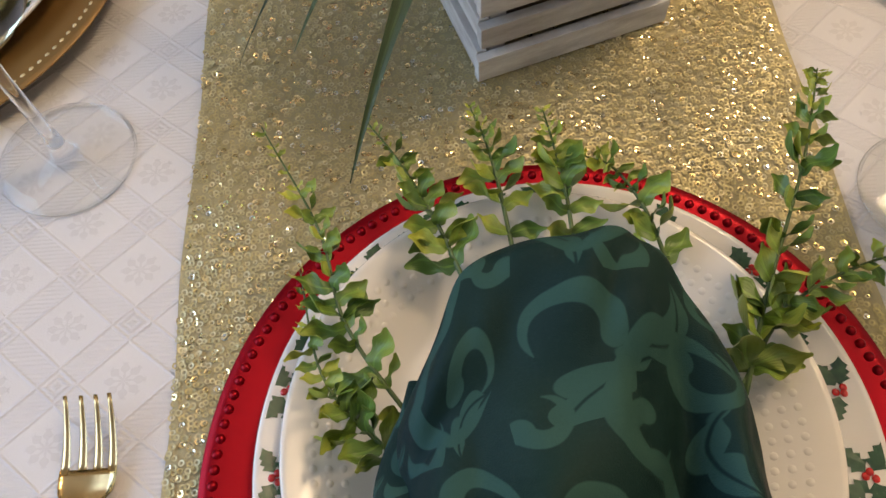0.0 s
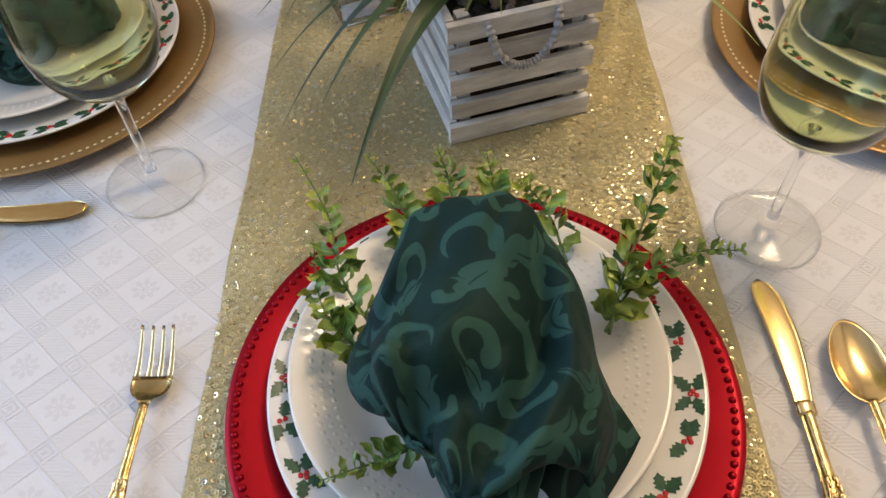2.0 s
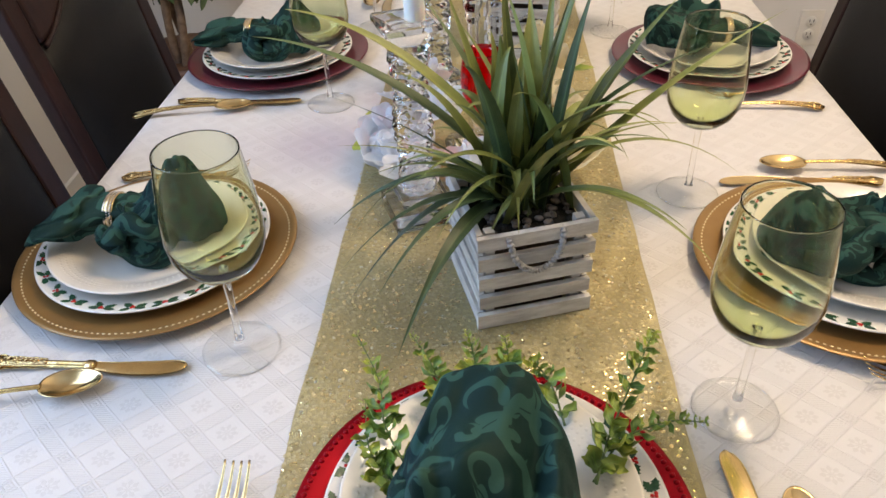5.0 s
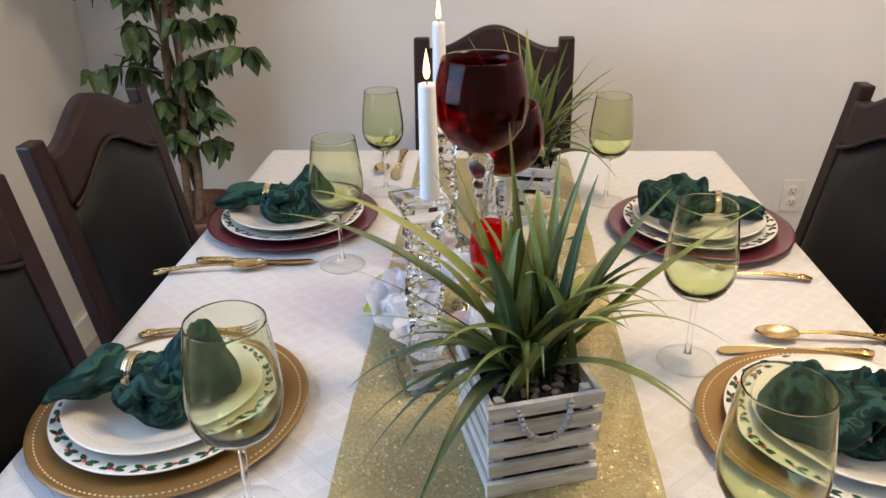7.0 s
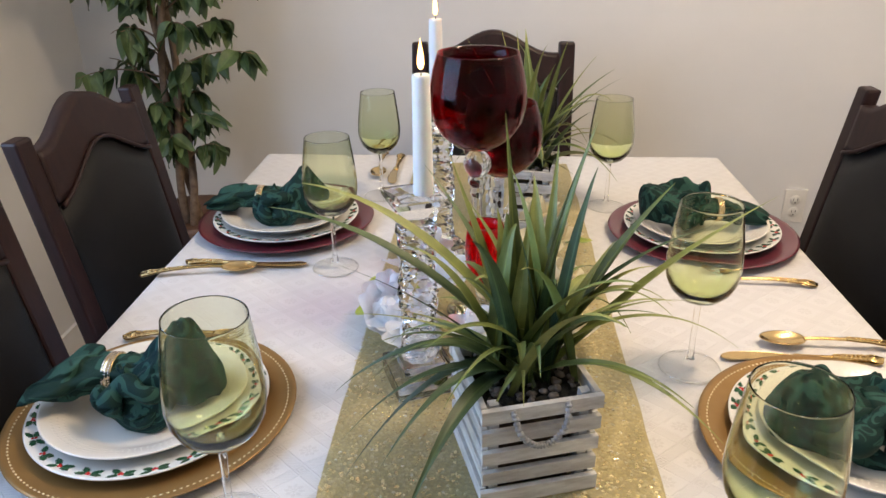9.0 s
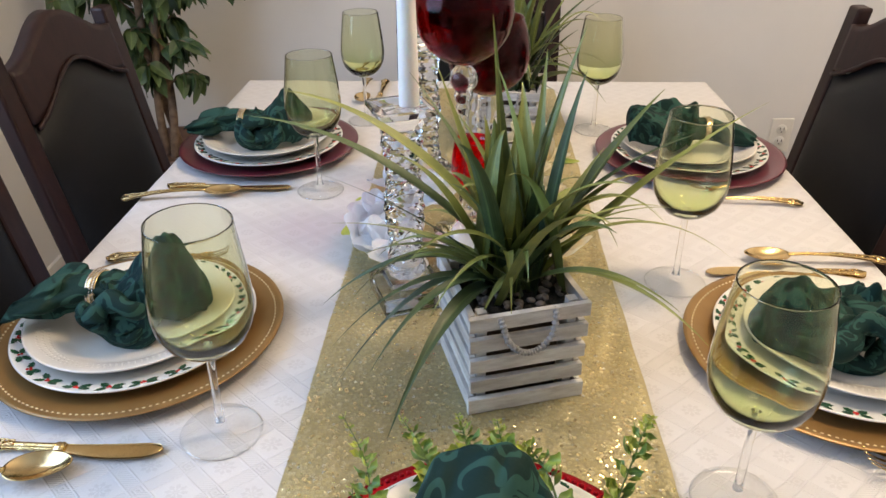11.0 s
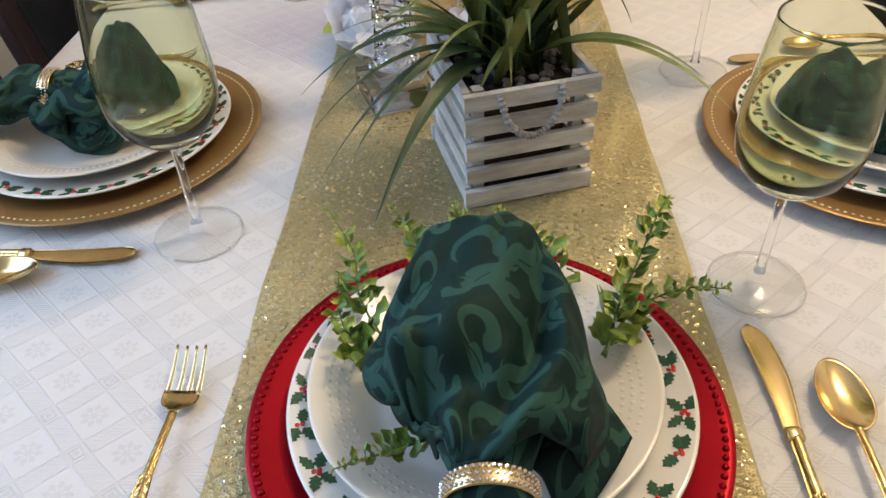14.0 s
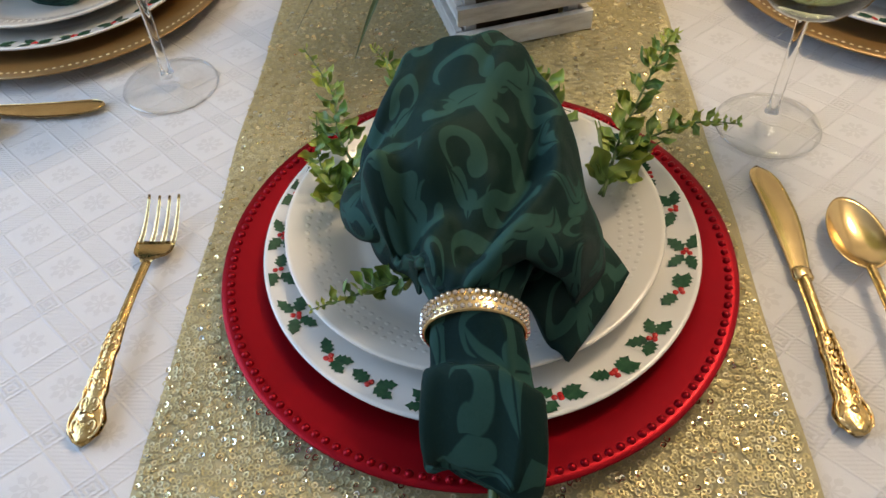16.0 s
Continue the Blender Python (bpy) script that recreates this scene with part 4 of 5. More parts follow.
NAPKINS = [(-0.106, 0.067, 0.161, 0.117, 0.057, 1.0), (-0.050, 0.046, 0.120, 0.128, 0.078, 0.72), (-0.046, 0.046, 0.140, 0.090, 0.085, 0.95), (-0.042, 0.040, 0.122, 0.096, 0.085, 0.75), (-0.025, 0.040, 0.132, 0.077, 0.090, 0.80)]
NAPKIN_AT = [(-0.0045, -0.001), (-0.394, 0.363), (0.388, 0.342), (-0.400, 0.950), (0.372, 0.924)]
for k, ((x, y), (kind, low, mid, top, turn)) in enumerate(zip(NAPKIN_AT, SETTINGS)):
    m = pose(x, y, H + (0.0165 if k == 0 else 0.0130), 0, 0, turn)
    *args, wid = NAPKINS[k]
    args += [3 + 5 * k, "emerald damask napkin puffed out of its ring, on the white plate" if k == 0 else "emerald damask napkin gathered in its ring, on the white plate"]
    th, (rx, ry_, rz_) = napkin(m, *args, width=wid, plump=k in (0, 4), side=1 if turn < 0 else -1)
    napkin_ring(m @ pose(0, ry_ - 0.002, rz_ + 0.001))


# ---- wine glasses ----
def wine_glass(x, y, lean=0.0, size=1.0):
    th = thing("wine_glass", "olive tinted wine glass on a clear stem", "wine glass", pose(x, y, H, 0, lean, 0) @ Matrix.Scale(size, 4), group="wine glasses")
    bowl = [(0, 0.0990), (0.0050, 0.0995), (0.014, 0.1015), (0.027, 0.1085), (0.0375, 0.120), (0.0435, 0.134), (0.0456, 0.150), (0.0450, 0.165), (0.0425, 0.190), (0.0392, 0.214), (0.0368, 0.2310), (0.0366, 0.2330), (0.0365, 0.2337), (0.0360, 0.2342),
            (0.0355, 0.2337), (0.0354, 0.2330), (0.0357, 0.2310)]
    inner = [(0.0380, 0.214), (0.0413, 0.190), (0.0438, 0.165), (0.0443, 0.150), (0.0418, 0.1355), (0.0350, 0.1235), (0.025, 0.1145), (0.013, 0.1100), (0, 0.1090)]
    part("bowl", lathe(bowl + inner, 72), GREEN_GLASS, th, "olive green tinted bowl")
    part("stem", lathe([(0.0050, 0.0998), (0.0042, 0.093), (0.0036, 0.070), (0.0038, 0.030), (0.0048, 0.016), (0.0085, 0.0085), (0.0088, 0.0068)], 24), CRYSTAL, th, "clear glass stem")
    part("foot", lathe([(0.0088, 0.0066), (0.016, 0.0044), (0.030, 0.0028), (0.0385, 0.0021), (0.0395, 0.0014), (0.0388, 0.0006), (0.030, 0.0004), (0, 0.0004)], 64), CLEAR_GLASS, th, "clear round foot")
    part("foot_edge", tube([(0.0388 * math.cos(a), 0.0388 * math.sin(a), 0.0017) for a in np.linspace(0, 2 * math.pi, 65)], 0.0009, 6, False), CRYSTAL, th, "bright rounded edge of the foot")


for x, y, lean, size in ((-0.262, 0.199, 2.0, 1.0), (0.216, 0.129, -1.0, 0.965), (0.248, 0.490, -0.5, 0.98), (-0.269, 0.762, 0.5, 0.965), (-0.237, 1.103, 0, 0.935), (0.220, 1.056, 0, 0.935)):
    wine_glass(x, y, lean, size)


# ---- cutlery ----
def strip(sections, across=9):
    """A closed solid from stations (x, half width, mid height, thickness, bow): x runs along the piece."""
    top, bot = [], []
    for x, w, z, th_, bow in sections:
        for i in range(across):
            u = -1 + 2 * i / (across - 1)
            e = th_ * (1 - 0.85 * abs(u) ** 3) / 2
            top.append((x, u * w, z + bow * (u * u) + e))
            bot.append((x, u * w, z + bow * (u * u) - e))
    n = len(sections)
    o = len(top)
    f = grid_faces(across, n)
    faces = [q[::-1] for q in f] + [tuple(i + o for i in q) for q in f]
    for j in range(n - 1):
        a = j * across
        faces.append((a, a + across, a + across + o, a + o)[::1])
        b = a + across - 1
        faces.append((b, b + o, b + across + o, b + across))
    faces.append(tuple(range(across)) + tuple(i + o for i in range(across - 1, -1, -1)))
    e = (n - 1) * across
    faces.append(tuple(i + e + o for i in range(across)) + tuple(i + e for i in range(across - 1, -1, -1)))
    return outward(top + bot, faces)


HANDLE = [(0.0, 0.0031), (0.18, 0.0029), (0.36, 0.0032), (0.46, 0.0042), (0.53, 0.0052), (0.58, 0.0046), (0.68, 0.0058), (0.76, 0.0068), (0.80, 0.0066), (0.86, 0.0098), (0.90, 0.0108), (0.945, 0.0090), (0.98, 0.0050), (1.0, 0.0012)]


def handle_width(s):
    for (s0, w0), (s1, w1) in zip(HANDLE, HANDLE[1:]):
        if s <= s1:
            f = (s - s0) / (s1 - s0)
            return w0 + (w1 - w0) * f * f * (3 - 2 * f)
    return HANDLE[-1][1]


def handle_sections(x0, x1, neck, z0, z1):
    """Slim neck, a knuckle half way, then a broad, pointed spade with a scalloped edge."""
    out = []
    for k in range(61):
        s = k / 60
        w = handle_width(s) * (1 + 0.03 * math.sin(s * 95) * (0.45 < s < 0.95)) + (neck - 0.0030)
        out.append((x0 + (x1 - x0) * s, w, z0 + (z1 - z0) * s ** 1.5 + 0.0034 * math.sin(math.pi * s), 0.0040 + 0.0010 * s, -0.0004))
    return out


def scroll_relief(x0, x1, z0=0.0072, z1=0.0032, lift=0.0):
    """Raised scrolls, flutes and a boss on the handle's lower half."""
    geos = []

    def top(s):
        return z0 + (z1 - z0) * s ** 1.5 + 0.0034 * math.sin(math.pi * s) + 0.0019 + 0.0005 * s + lift

    def at(s, y):
        w = handle_width(s)
        return (x0 + (x1 - x0) * s, y, top(s) - 0.0012 * min(1, (y / w) ** 2))

    for sgn in (-1, 1):
        # rolled rim along both edges, then curls that lean on it
        geos.append(tube([at(s, sgn * handle_width(s) * 0.84) for s in np.linspace(0.40, 0.975, 34)], [0.0008 + 0.0003 * math.sin(k * 1.9) for k in range(34)], 6))
        for s0, r in ((0.42, 0.0022), (0.52, 0.0024), (0.62, 0.0028), (0.72, 0.0032), (0.815, 0.0036), (0.915, 0.0042)):
            n = 13
            pts = []
            for k in range(n):
                a = 4.9 * k / (n - 1)
                q = r * (1 - 0.12 * a)
                pts.append(at(min(0.985, s0 + 0.034 * math.cos(a) * (1 - 0.12 * a)), sgn * (handle_width(s0) * 0.42 + q * 0.62 * math.sin(a))))
            geos.append(tube(pts, [0.0008 * (1 - 0.4 * k / n) + 0.0002 for k in range(n)], 6))
    for k in range(5):
        s0 = 0.50 + 0.055 * k
        geos.append(tube([at(s0 - 0.02, 0.0), at(s0, 0.0006), at(s0 + 0.022, 0.0)], [0.0004, 0.0011, 0.0004], 6))
    boss = lathe([(0.0048, -0.0006), (0.0044, 0.0008), (0.0030, 0.0006), (0.0026, 0.0014), (0, 0.0022)], 16)
    geos.append(moved(boss, pose(x0 + (x1 - x0) * 0.875, 0, top(0.875) - 0.0004)))
    return joined(geos)[:2]


def fork(m):
    th = thing("fork", "gold plated fork with an ornate scrolled handle", "fork", m @ Matrix.Diagonal((0.91, 1.05, 1, 1)), group="gold cutlery")
    head = [(-0.002, 0.0032, 0.0072, 0.0026, 0)] + [(0.002 + 0.004 * k, w, z, 0.0020, 0.0016) for k, (w, z) in enumerate(((0.0050, 0.0060), (0.0095, 0.0042), (0.0120, 0.0032), (0.0128, 0.0028), (0.0130, 0.0027), (0.0128, 0.0030)))]
    part("fork_head", strip(head), GOLD, th)
    for k in range(4):
        y0 = -0.0107 + 0.00713 * k
        sec = [(0.020 + 0.0375 * s, 0.0021 * (1 - 0.55 * s), 0.0030 + 0.0125 * s ** 1.6 + 0.0011 * (abs(k - 1.5) > 1), 0.0018 - 0.0006 * s, 0) for s in np.linspace(0, 1, 9)]
        v, f = strip(sec, 5)
        part("tine", ([(x, y + y0 * (1 - 0.06 * (x - 0.02) / 0.0375), z) for x, y, z in v], f), GOLD, th)
    part("handle", strip(handle_sections(-0.001, -0.142, 0.0030, 0.0072, 0.0032)), GOLD_ORNATE, th, "chased handle with a pointed end")
    tagged(part("scrollwork", scroll_relief(-0.001, -0.142), GOLD, th), kind="stuff")


def spoon(m):
    th = thing("spoon", "gold plated spoon with an ornate scrolled handle", "spoon", m, group="gold cutlery")
    n, seg = 14, 40
    verts, faces = [], []
    for off in (0, -0.0012):
        for j in range(n + 1):
            r = j / n
            for i in range(seg):
                a = 2 * math.pi * i / seg
                ex = 0.0305 * math.cos(a)
                ey = 0.0178 * math.sin(a) * (1 + 0.12 * -math.cos(a))
                verts.append((0.029 + r * ex, r * ey, 0.0030 + 0.0075 * r ** 2.2 + off + 0.001))
    for s in (0, 1):
        o = s * (n + 1) * seg
        for f in grid_faces(seg, n + 1, True):
            faces.append(tuple(q + o for q in (f[::-1] if s == 0 else f)))
    o = (n + 1) * seg
    for i in range(seg):
        a, b = n * seg + i, n * seg + (i + 1) % seg
        faces.append((a, b, b + o, a + o)[::-1])
    part("spoon_bowl", (verts, faces), GOLD, th)
    part("handle", strip(handle_sections(0.0015, -0.135, 0.0030, 0.0110, 0.0032)), GOLD_ORNATE, th, "chased handle with a pointed end")
    tagged(part("scrollwork", scroll_relief(0.0015, -0.135, 0.0110), GOLD, th), kind="stuff")


def knife(m):
    th = thing("table_knife", "gold plated table knife with an ornate handle", "knife", m, group="gold cutlery")
    # blade: narrow at the bolster, widest two thirds out, the back straight and the edge curving up to a rounded tip
    sec = []
    for q in np.linspace(0, 1, 30):
        w = 0.0058 + 0.0042 * math.sin(math.pi / 2 * min(1, q / 0.62)) ** 1.4
        if q > 0.80:
            w *= math.sqrt(max(0.012, 1 - ((q - 0.80) / 0.20) ** 2))
        sec.append((0.100 * q, w, 0.0034, 0.0018, 0))
    v, f = strip(sec, 9)
    part("blade", ([(x, y - 0.0024 * math.sin(math.pi * min(1, x / 0.100)) + 0.0040 * (x / 0.100) ** 3, z) for x, y, z in v], f), GOLD, th)
    part("bolster", lathe([(0, -0.004), (0.0056, -0.004), (0.0066, -0.002), (0.0060, 0.001), (0.0066, 0.003), (0.0052, 0.0055), (0, 0.0055)], 18), GOLD, th, m=pose(0, 0, 0.0046, 0, 90, 0) @ Matrix.Diagonal((0.55, 1, 1, 1)))
    hs = [(x, w * 0.86 + 0.0016, 0.0046, 0.0074, -0.0006) for x, w, z, t_, b in handle_sections(-0.002, -0.107, 0.0030, 0.005, 0.004)]
    part("handle", strip(hs), GOLD_ORNATE, th, "chased handle with a pointed end")
    tagged(part("scrollwork", scroll_relief(-0.002, -0.107, 0.0046, 0.0046, -0.0008), GOLD, th), kind="stuff")


def lie(x, y, x1, y1, piece, back, dz=0.0005):
    """Lays a piece of cutlery so that its tip is at (x, y) and its handle points to (x1, y1); back: the tip's distance from the piece's origin."""
    an = math.atan2(y - y1, x - x1)
    piece(pose(x - back * math.cos(an), y - back * math.sin(an), H + dz, 0, 0, math.degrees(an)))


lie(-0.2215, 0.050, -0.2235, -0.129, fork, 0.052)
lie(0.199, 0.081, 0.196, -0.124, knife, 0.100)
lie(0.239, 0.041, 0.234, -0.10, spoon, 0.059)
lie(-0.310, 0.167, -0.524, 0.171, knife, 0.100)
lie(-0.385, 0.147, -0.524, 0.114, spoon, 0.059)
lie(-0.345, 0.543, -0.539, 0.525, fork, 0.052)
lie(-0.320, 0.765, -0.535, 0.765, knife, 0.100)
lie(-0.396, 0.747, -0.534, 0.724, spoon, 0.059)
lie(0.294, 0.516, 0.498, 0.510, knife, 0.100)
lie(0.356, 0.552, 0.507, 0.546, spoon, 0.059)
lie(0.322, 0.736, 0.504, 0.724, fork, 0.052)
lie(0.345, 0.172, 0.54, 0.160, fork, 0.052)
lie(-0.228, 1.170, -0.227, 1.377, knife, 0.100)
lie(-0.262, 1.200, -0.268, 1.37, spoon, 0.059)


# ---- planter crates ----
def crate(m, label):
    """Small slatted crate: base board, four tiers of slats round corner posts, filled with moss, a cord handle on the front. Origin: middle of the base."""
    th = thing("planter_crate", label, "crate", m, group="planter crates")
    w, d, hh, t = 0.1150, 0.124, 0.0152, 0.0062
    gap = 0.0098
    for k in range(5):
        g = 1 + 0.012 * k
        ww_, dd = w * g, d * g
        z = k * (hh + gap) + hh / 2 + (0 if k else 0.001)
        big = 0.004 if k == 0 else 0
        for sy in (-1, 1):
            part("slat", box(0, sy * (dd / 2 - t / 2 + big * 0.6), z, ww_ + 0.002 + 1.5 * big, t, hh + big * 0.6, 0.0008), WHITEWASH, th, smooth=False)
        for sx in (-1, 1):
            part("slat", box(sx * (ww_ / 2 - t / 2 + big * 0.6), 0, z + 0.001, t, dd - 2 * t - 0.0006 + 1.2 * big, hh + big * 0.6, 0.0008), WHITEWASH, th, smooth=False)
    for sx in (-1, 1):
        for sy in (-1, 1):
            part("corner_post", box(sx * (w / 2 - t - 0.0052), sy * (d / 2 - t - 0.0052), 0.058, 0.0098, 0.0098, 0.114, 0.0006), WHITEWASH, th, smooth=False)
    # unseen box added inside; its dark tone stands in for shade between slats
    part("lining", box(0, 0, 0.052, w - 2 * t - 0.026, d - 2 * t - 0.026, 0.098, 0.001), GAP_DARK, th, "dark inner box added to keep the slat gaps in shade")
    n = 26
    mv = []
    for j in range(n):
        for i in range(n):
            x, y = (i / (n - 1) - 0.5) * (w - 2 * t), (j / (n - 1) - 0.5) * (d - 2 * t)
            mv.append((x, y, 0.104 + 0.005 * noise.noise((x * 70, y * 70, 0)) + 0.003 * noise.noise((x * 190, y * 190, 5))))
    part("moss", (mv, grid_faces(n, n)), MOSS, th, "dark moss and pebbles")
    rng = random.Random(77)
    stones = []
    for k in range(70):
        q = rng.uniform(0.0026, 0.0050)
        g = lathe([(0, -0.8 * q), (0.7 * q, -0.5 * q), (q, 0), (0.72 * q, 0.5 * q), (0, 0.72 * q)], 8)
        stones.append(moved(g, pose(rng.uniform(-0.046, 0.046), rng.uniform(-0.050, 0.050), 0.1075, rng.uniform(-25, 25), rng.uniform(-25, 25), rng.uniform(0, 180)) @ Matrix.Diagonal((1.3, 1, 1, 1))))
    tagged(part("gravel", joined(stones)[:2], PEBBLE, th, "small grey brown pebbles"), kind="stuff")
    pts = smooth_path([(-0.030, -0.060, 0.110), (-0.030, -0.0680, 0.108), (-0.025, -0.0725, 0.090), (-0.014, -0.0735, 0.078), (-0.003, -0.0735, 0.074), (0.008, -0.0735, 0.078), (0.019, -0.0725, 0.090), (0.024, -0.0680, 0.110), (0.024, -0.060, 0.112)], 150)
    rad = [0.0028 + 0.0009 * math.sin(k * 1.25) for k in range(150)]
    part("cord_handle", tube(pts, rad, 10), ROPE, th, "wrapped grey cord handle")
    return th


def blade(base, tip, rise, width, lean=0.0, n=14):
    """A long channelled leaf from base to tip, bowed up by rise (m)."""
    b, e = Vector(base), Vector(tip)
    mid = (b + e) / 2 + Vector((0, 0, rise))
    verts, uvs = [], []
    flat = Vector((e.x - b.x, e.y - b.y, 0))
    side = Vector((-flat.y, flat.x, 0))
    if side.length < 0.02:
        side = Vector((1, lean, 0))
    side.normalize()
    for k in range(n):
        s = k / (n - 1)
        p = b * (1 - s) ** 2 + mid * 2 * s * (1 - s) + e * s * s
        dd = ((mid - b) * (1 - s) + (e - mid) * s).normalized()
        nn = side.cross(dd).normalized()
        tw = side * math.cos(lean * s) + nn * math.sin(lean * s)
        w = width * (0.75 + 0.45 * math.sin(math.pi * min(1, s * 1.3))) * (1 - s ** 2.2) + 0.0004
        up = tw.cross(dd)
        for u in (-1, -0.5, 0, 0.5, 1):
            verts.append(p + tw * (u * w / 2) + up * (-abs(u) * w * 0.22))
            uvs.append(((u + 1) / 2, s))
    return verts, grid_faces(5, n), uvs


def grass_plant(origin, tips, fill, seed, label, spread=1.0, arcs=15):
    th = thing("grass_plant", label, "plant", pose(*origin), group="planter grasses")
    rng = random.Random(seed)
    ox, oy, oz = origin
    for k, (tx, ty, tz, rise, wid) in enumerate(tips):
        base = (rng.uniform(-0.018, 0.018), rng.uniform(-0.018, 0.018), -0.004)
        g = blade(base, (tx - ox, ty - oy, tz - oz), rise * 1.1, wid * 1.12, rng.uniform(-0.5, 0.5), 18)
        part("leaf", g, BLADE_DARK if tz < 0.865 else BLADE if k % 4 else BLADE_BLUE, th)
    for k in range(fill):
        an = rng.uniform(0, 2 * math.pi)
        reach = abs(rng.gauss(0.09, 0.055)) * spread
        up = rng.uniform(0.05, 0.235) if reach < 0.10 else rng.uniform(0.0, 0.17)
        base = (rng.gauss(0, 0.016), rng.gauss(0, 0.016), -0.004)
        tip = (base[0] + reach * math.cos(an), base[1] + reach * math.sin(an), up)
        g = blade(base, tip, rng.uniform(0.03, 0.085), rng.uniform(0.011, 0.021), rng.uniform(-0.7, 0.7), 14)
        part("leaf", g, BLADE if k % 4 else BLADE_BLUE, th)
    for k in range(arcs):
        an = 2 * math.pi * (k + rng.random() * 0.7) / arcs
        reach = rng.uniform(0.13, 0.21)
        tip = (reach * math.cos(an), reach * math.sin(an) * 0.8, rng.uniform(-0.02, 0.13))
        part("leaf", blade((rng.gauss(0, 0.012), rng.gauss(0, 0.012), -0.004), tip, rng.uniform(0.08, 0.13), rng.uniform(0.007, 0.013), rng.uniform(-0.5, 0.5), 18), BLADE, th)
    return th


CR = (0.0215, 0.3055)
crate(pose(CR[0], CR[1], H + 0.0042, 0, 0, 16.5), "whitewashed slatted wooden crate holding the grass plant")
NEAR_TIPS = [
    (-0.237, 0.35, 1.036, 0.07, 0.013), (-0.201, 0.35, 1.062, 0.08, 0.014), (-0.086, 0.118, 0.839, 0.075, 0.0135), (-0.162, 0.244, 0.775, 0.10, 0.0135),
    (-0.108, 0.179, 0.857, 0.085, 0.011), (-0.150, 0.217, 0.854, 0.085, 0.011), (-0.175, 0.309, 0.842, 0.075, 0.011), (-0.135, 0.30, 0.905, 0.05, 0.008), (-0.175, 0.33, 0.985, 0.03, 0.004), (-0.150, 0.27, 0.960, 0.04, 0.007), (0.165, 0.36, 1.062, 0.03, 0.017),
    (0.266, 0.36, 1.050, 0.03, 0.013), (0.200, 0.33, 1.030, 0.05, 0.011), (0.190, 0.19, 0.885, 0.06, 0.008), (0.170, 0.22, 0.900, 0.06, 0.008), (0.175, 0.30, 0.965, 0.05, 0.006),
    (0.150, 0.29, 0.955, 0.05, 0.006), (-0.001, 0.36, 1.131, 0.02, 0.012), (0.087, 0.36, 1.125, 0.03, 0.016), (-0.060, 0.39, 1.090, 0.02, 0.017), (-0.085, 0.42, 1.060, 0.03, 0.015),
    (0.055, 0.40, 1.090, 0.02, 0.015), (0.030, 0.36, 1.060, 0.02, 0.013), (0.110, 0.34, 1.010, 0.03, 0.015), (0.045, 0.26, 1.000, 0.07, 0.014), (-0.030, 0.29, 0.985, 0.08, 0.015),
    (0.020, 0.235, 0.885, 0.09, 0.010), (-0.010, 0.24, 0.870, 0.06, 0.009)]
grass_plant((CR[0] + 0.006, CR[1] + 0.006, H + 0.110), NEAR_TIPS, 26, 5, "artificial grass plant with long arching green blades in the crate", 0.9, 12)
CR2 = (0.050, 0.985)
crate(pose(CR2[0], CR2[1], H + 0.0042, 0, 0, -10), "whitewashed slatted wooden crate at the table's far end")
FAR_TIPS = [(0.206, 1.0, 1.047, 0.04, 0.010), (0.174, 1.0, 1.072, 0.04, 0.010), (0.002, 1.0, 1.118, 0.02, 0.012), (0.03, 1.0, 1.115, 0.02, 0.012), (0.215, 0.98, 1.035, 0.04, 0.009), (0.16, 0.95, 1.0, 0.05, 0.009), (-0.06, 1.02, 1.10, 0.03, 0.011),
            (0.19, 0.93, 0.95, 0.06, 0.009), (0.13, 1.02, 1.05, 0.03, 0.013)]
grass_plant((CR2[0], CR2[1], H + 0.110), FAR_TIPS, 44, 9, "artificial grass plant with arching blades at the table's far end")


# ---- candle holders, candles, goblets ----
def cut_column(segs, rows):
    """Column with facets: alternate points pushed in and out, from stations (r, z)."""
    verts, faces = [], []
    for j, (r, z) in enumerate(rows):
        for k in range(segs):
            a = 2 * math.pi * (k + 0.5 * (j % 2)) / segs
            verts.append((r * math.cos(a), r * math.sin(a), z))
    for j in range(len(rows) - 1):
        for k in range(segs):
            a, b = j * segs + k, j * segs + (k + 1) % segs
            c, d = a + segs, b + segs
            if j % 2:
                faces += [(a, b, d), (a, d, c)]
            else:
                faces += [(a, b, c), (b, d, c)]
    faces.append(tuple(range(segs))[::-1])
    faces.append(tuple(range((len(rows) - 1) * segs, len(rows) * segs)))
    return outward(verts, faces)


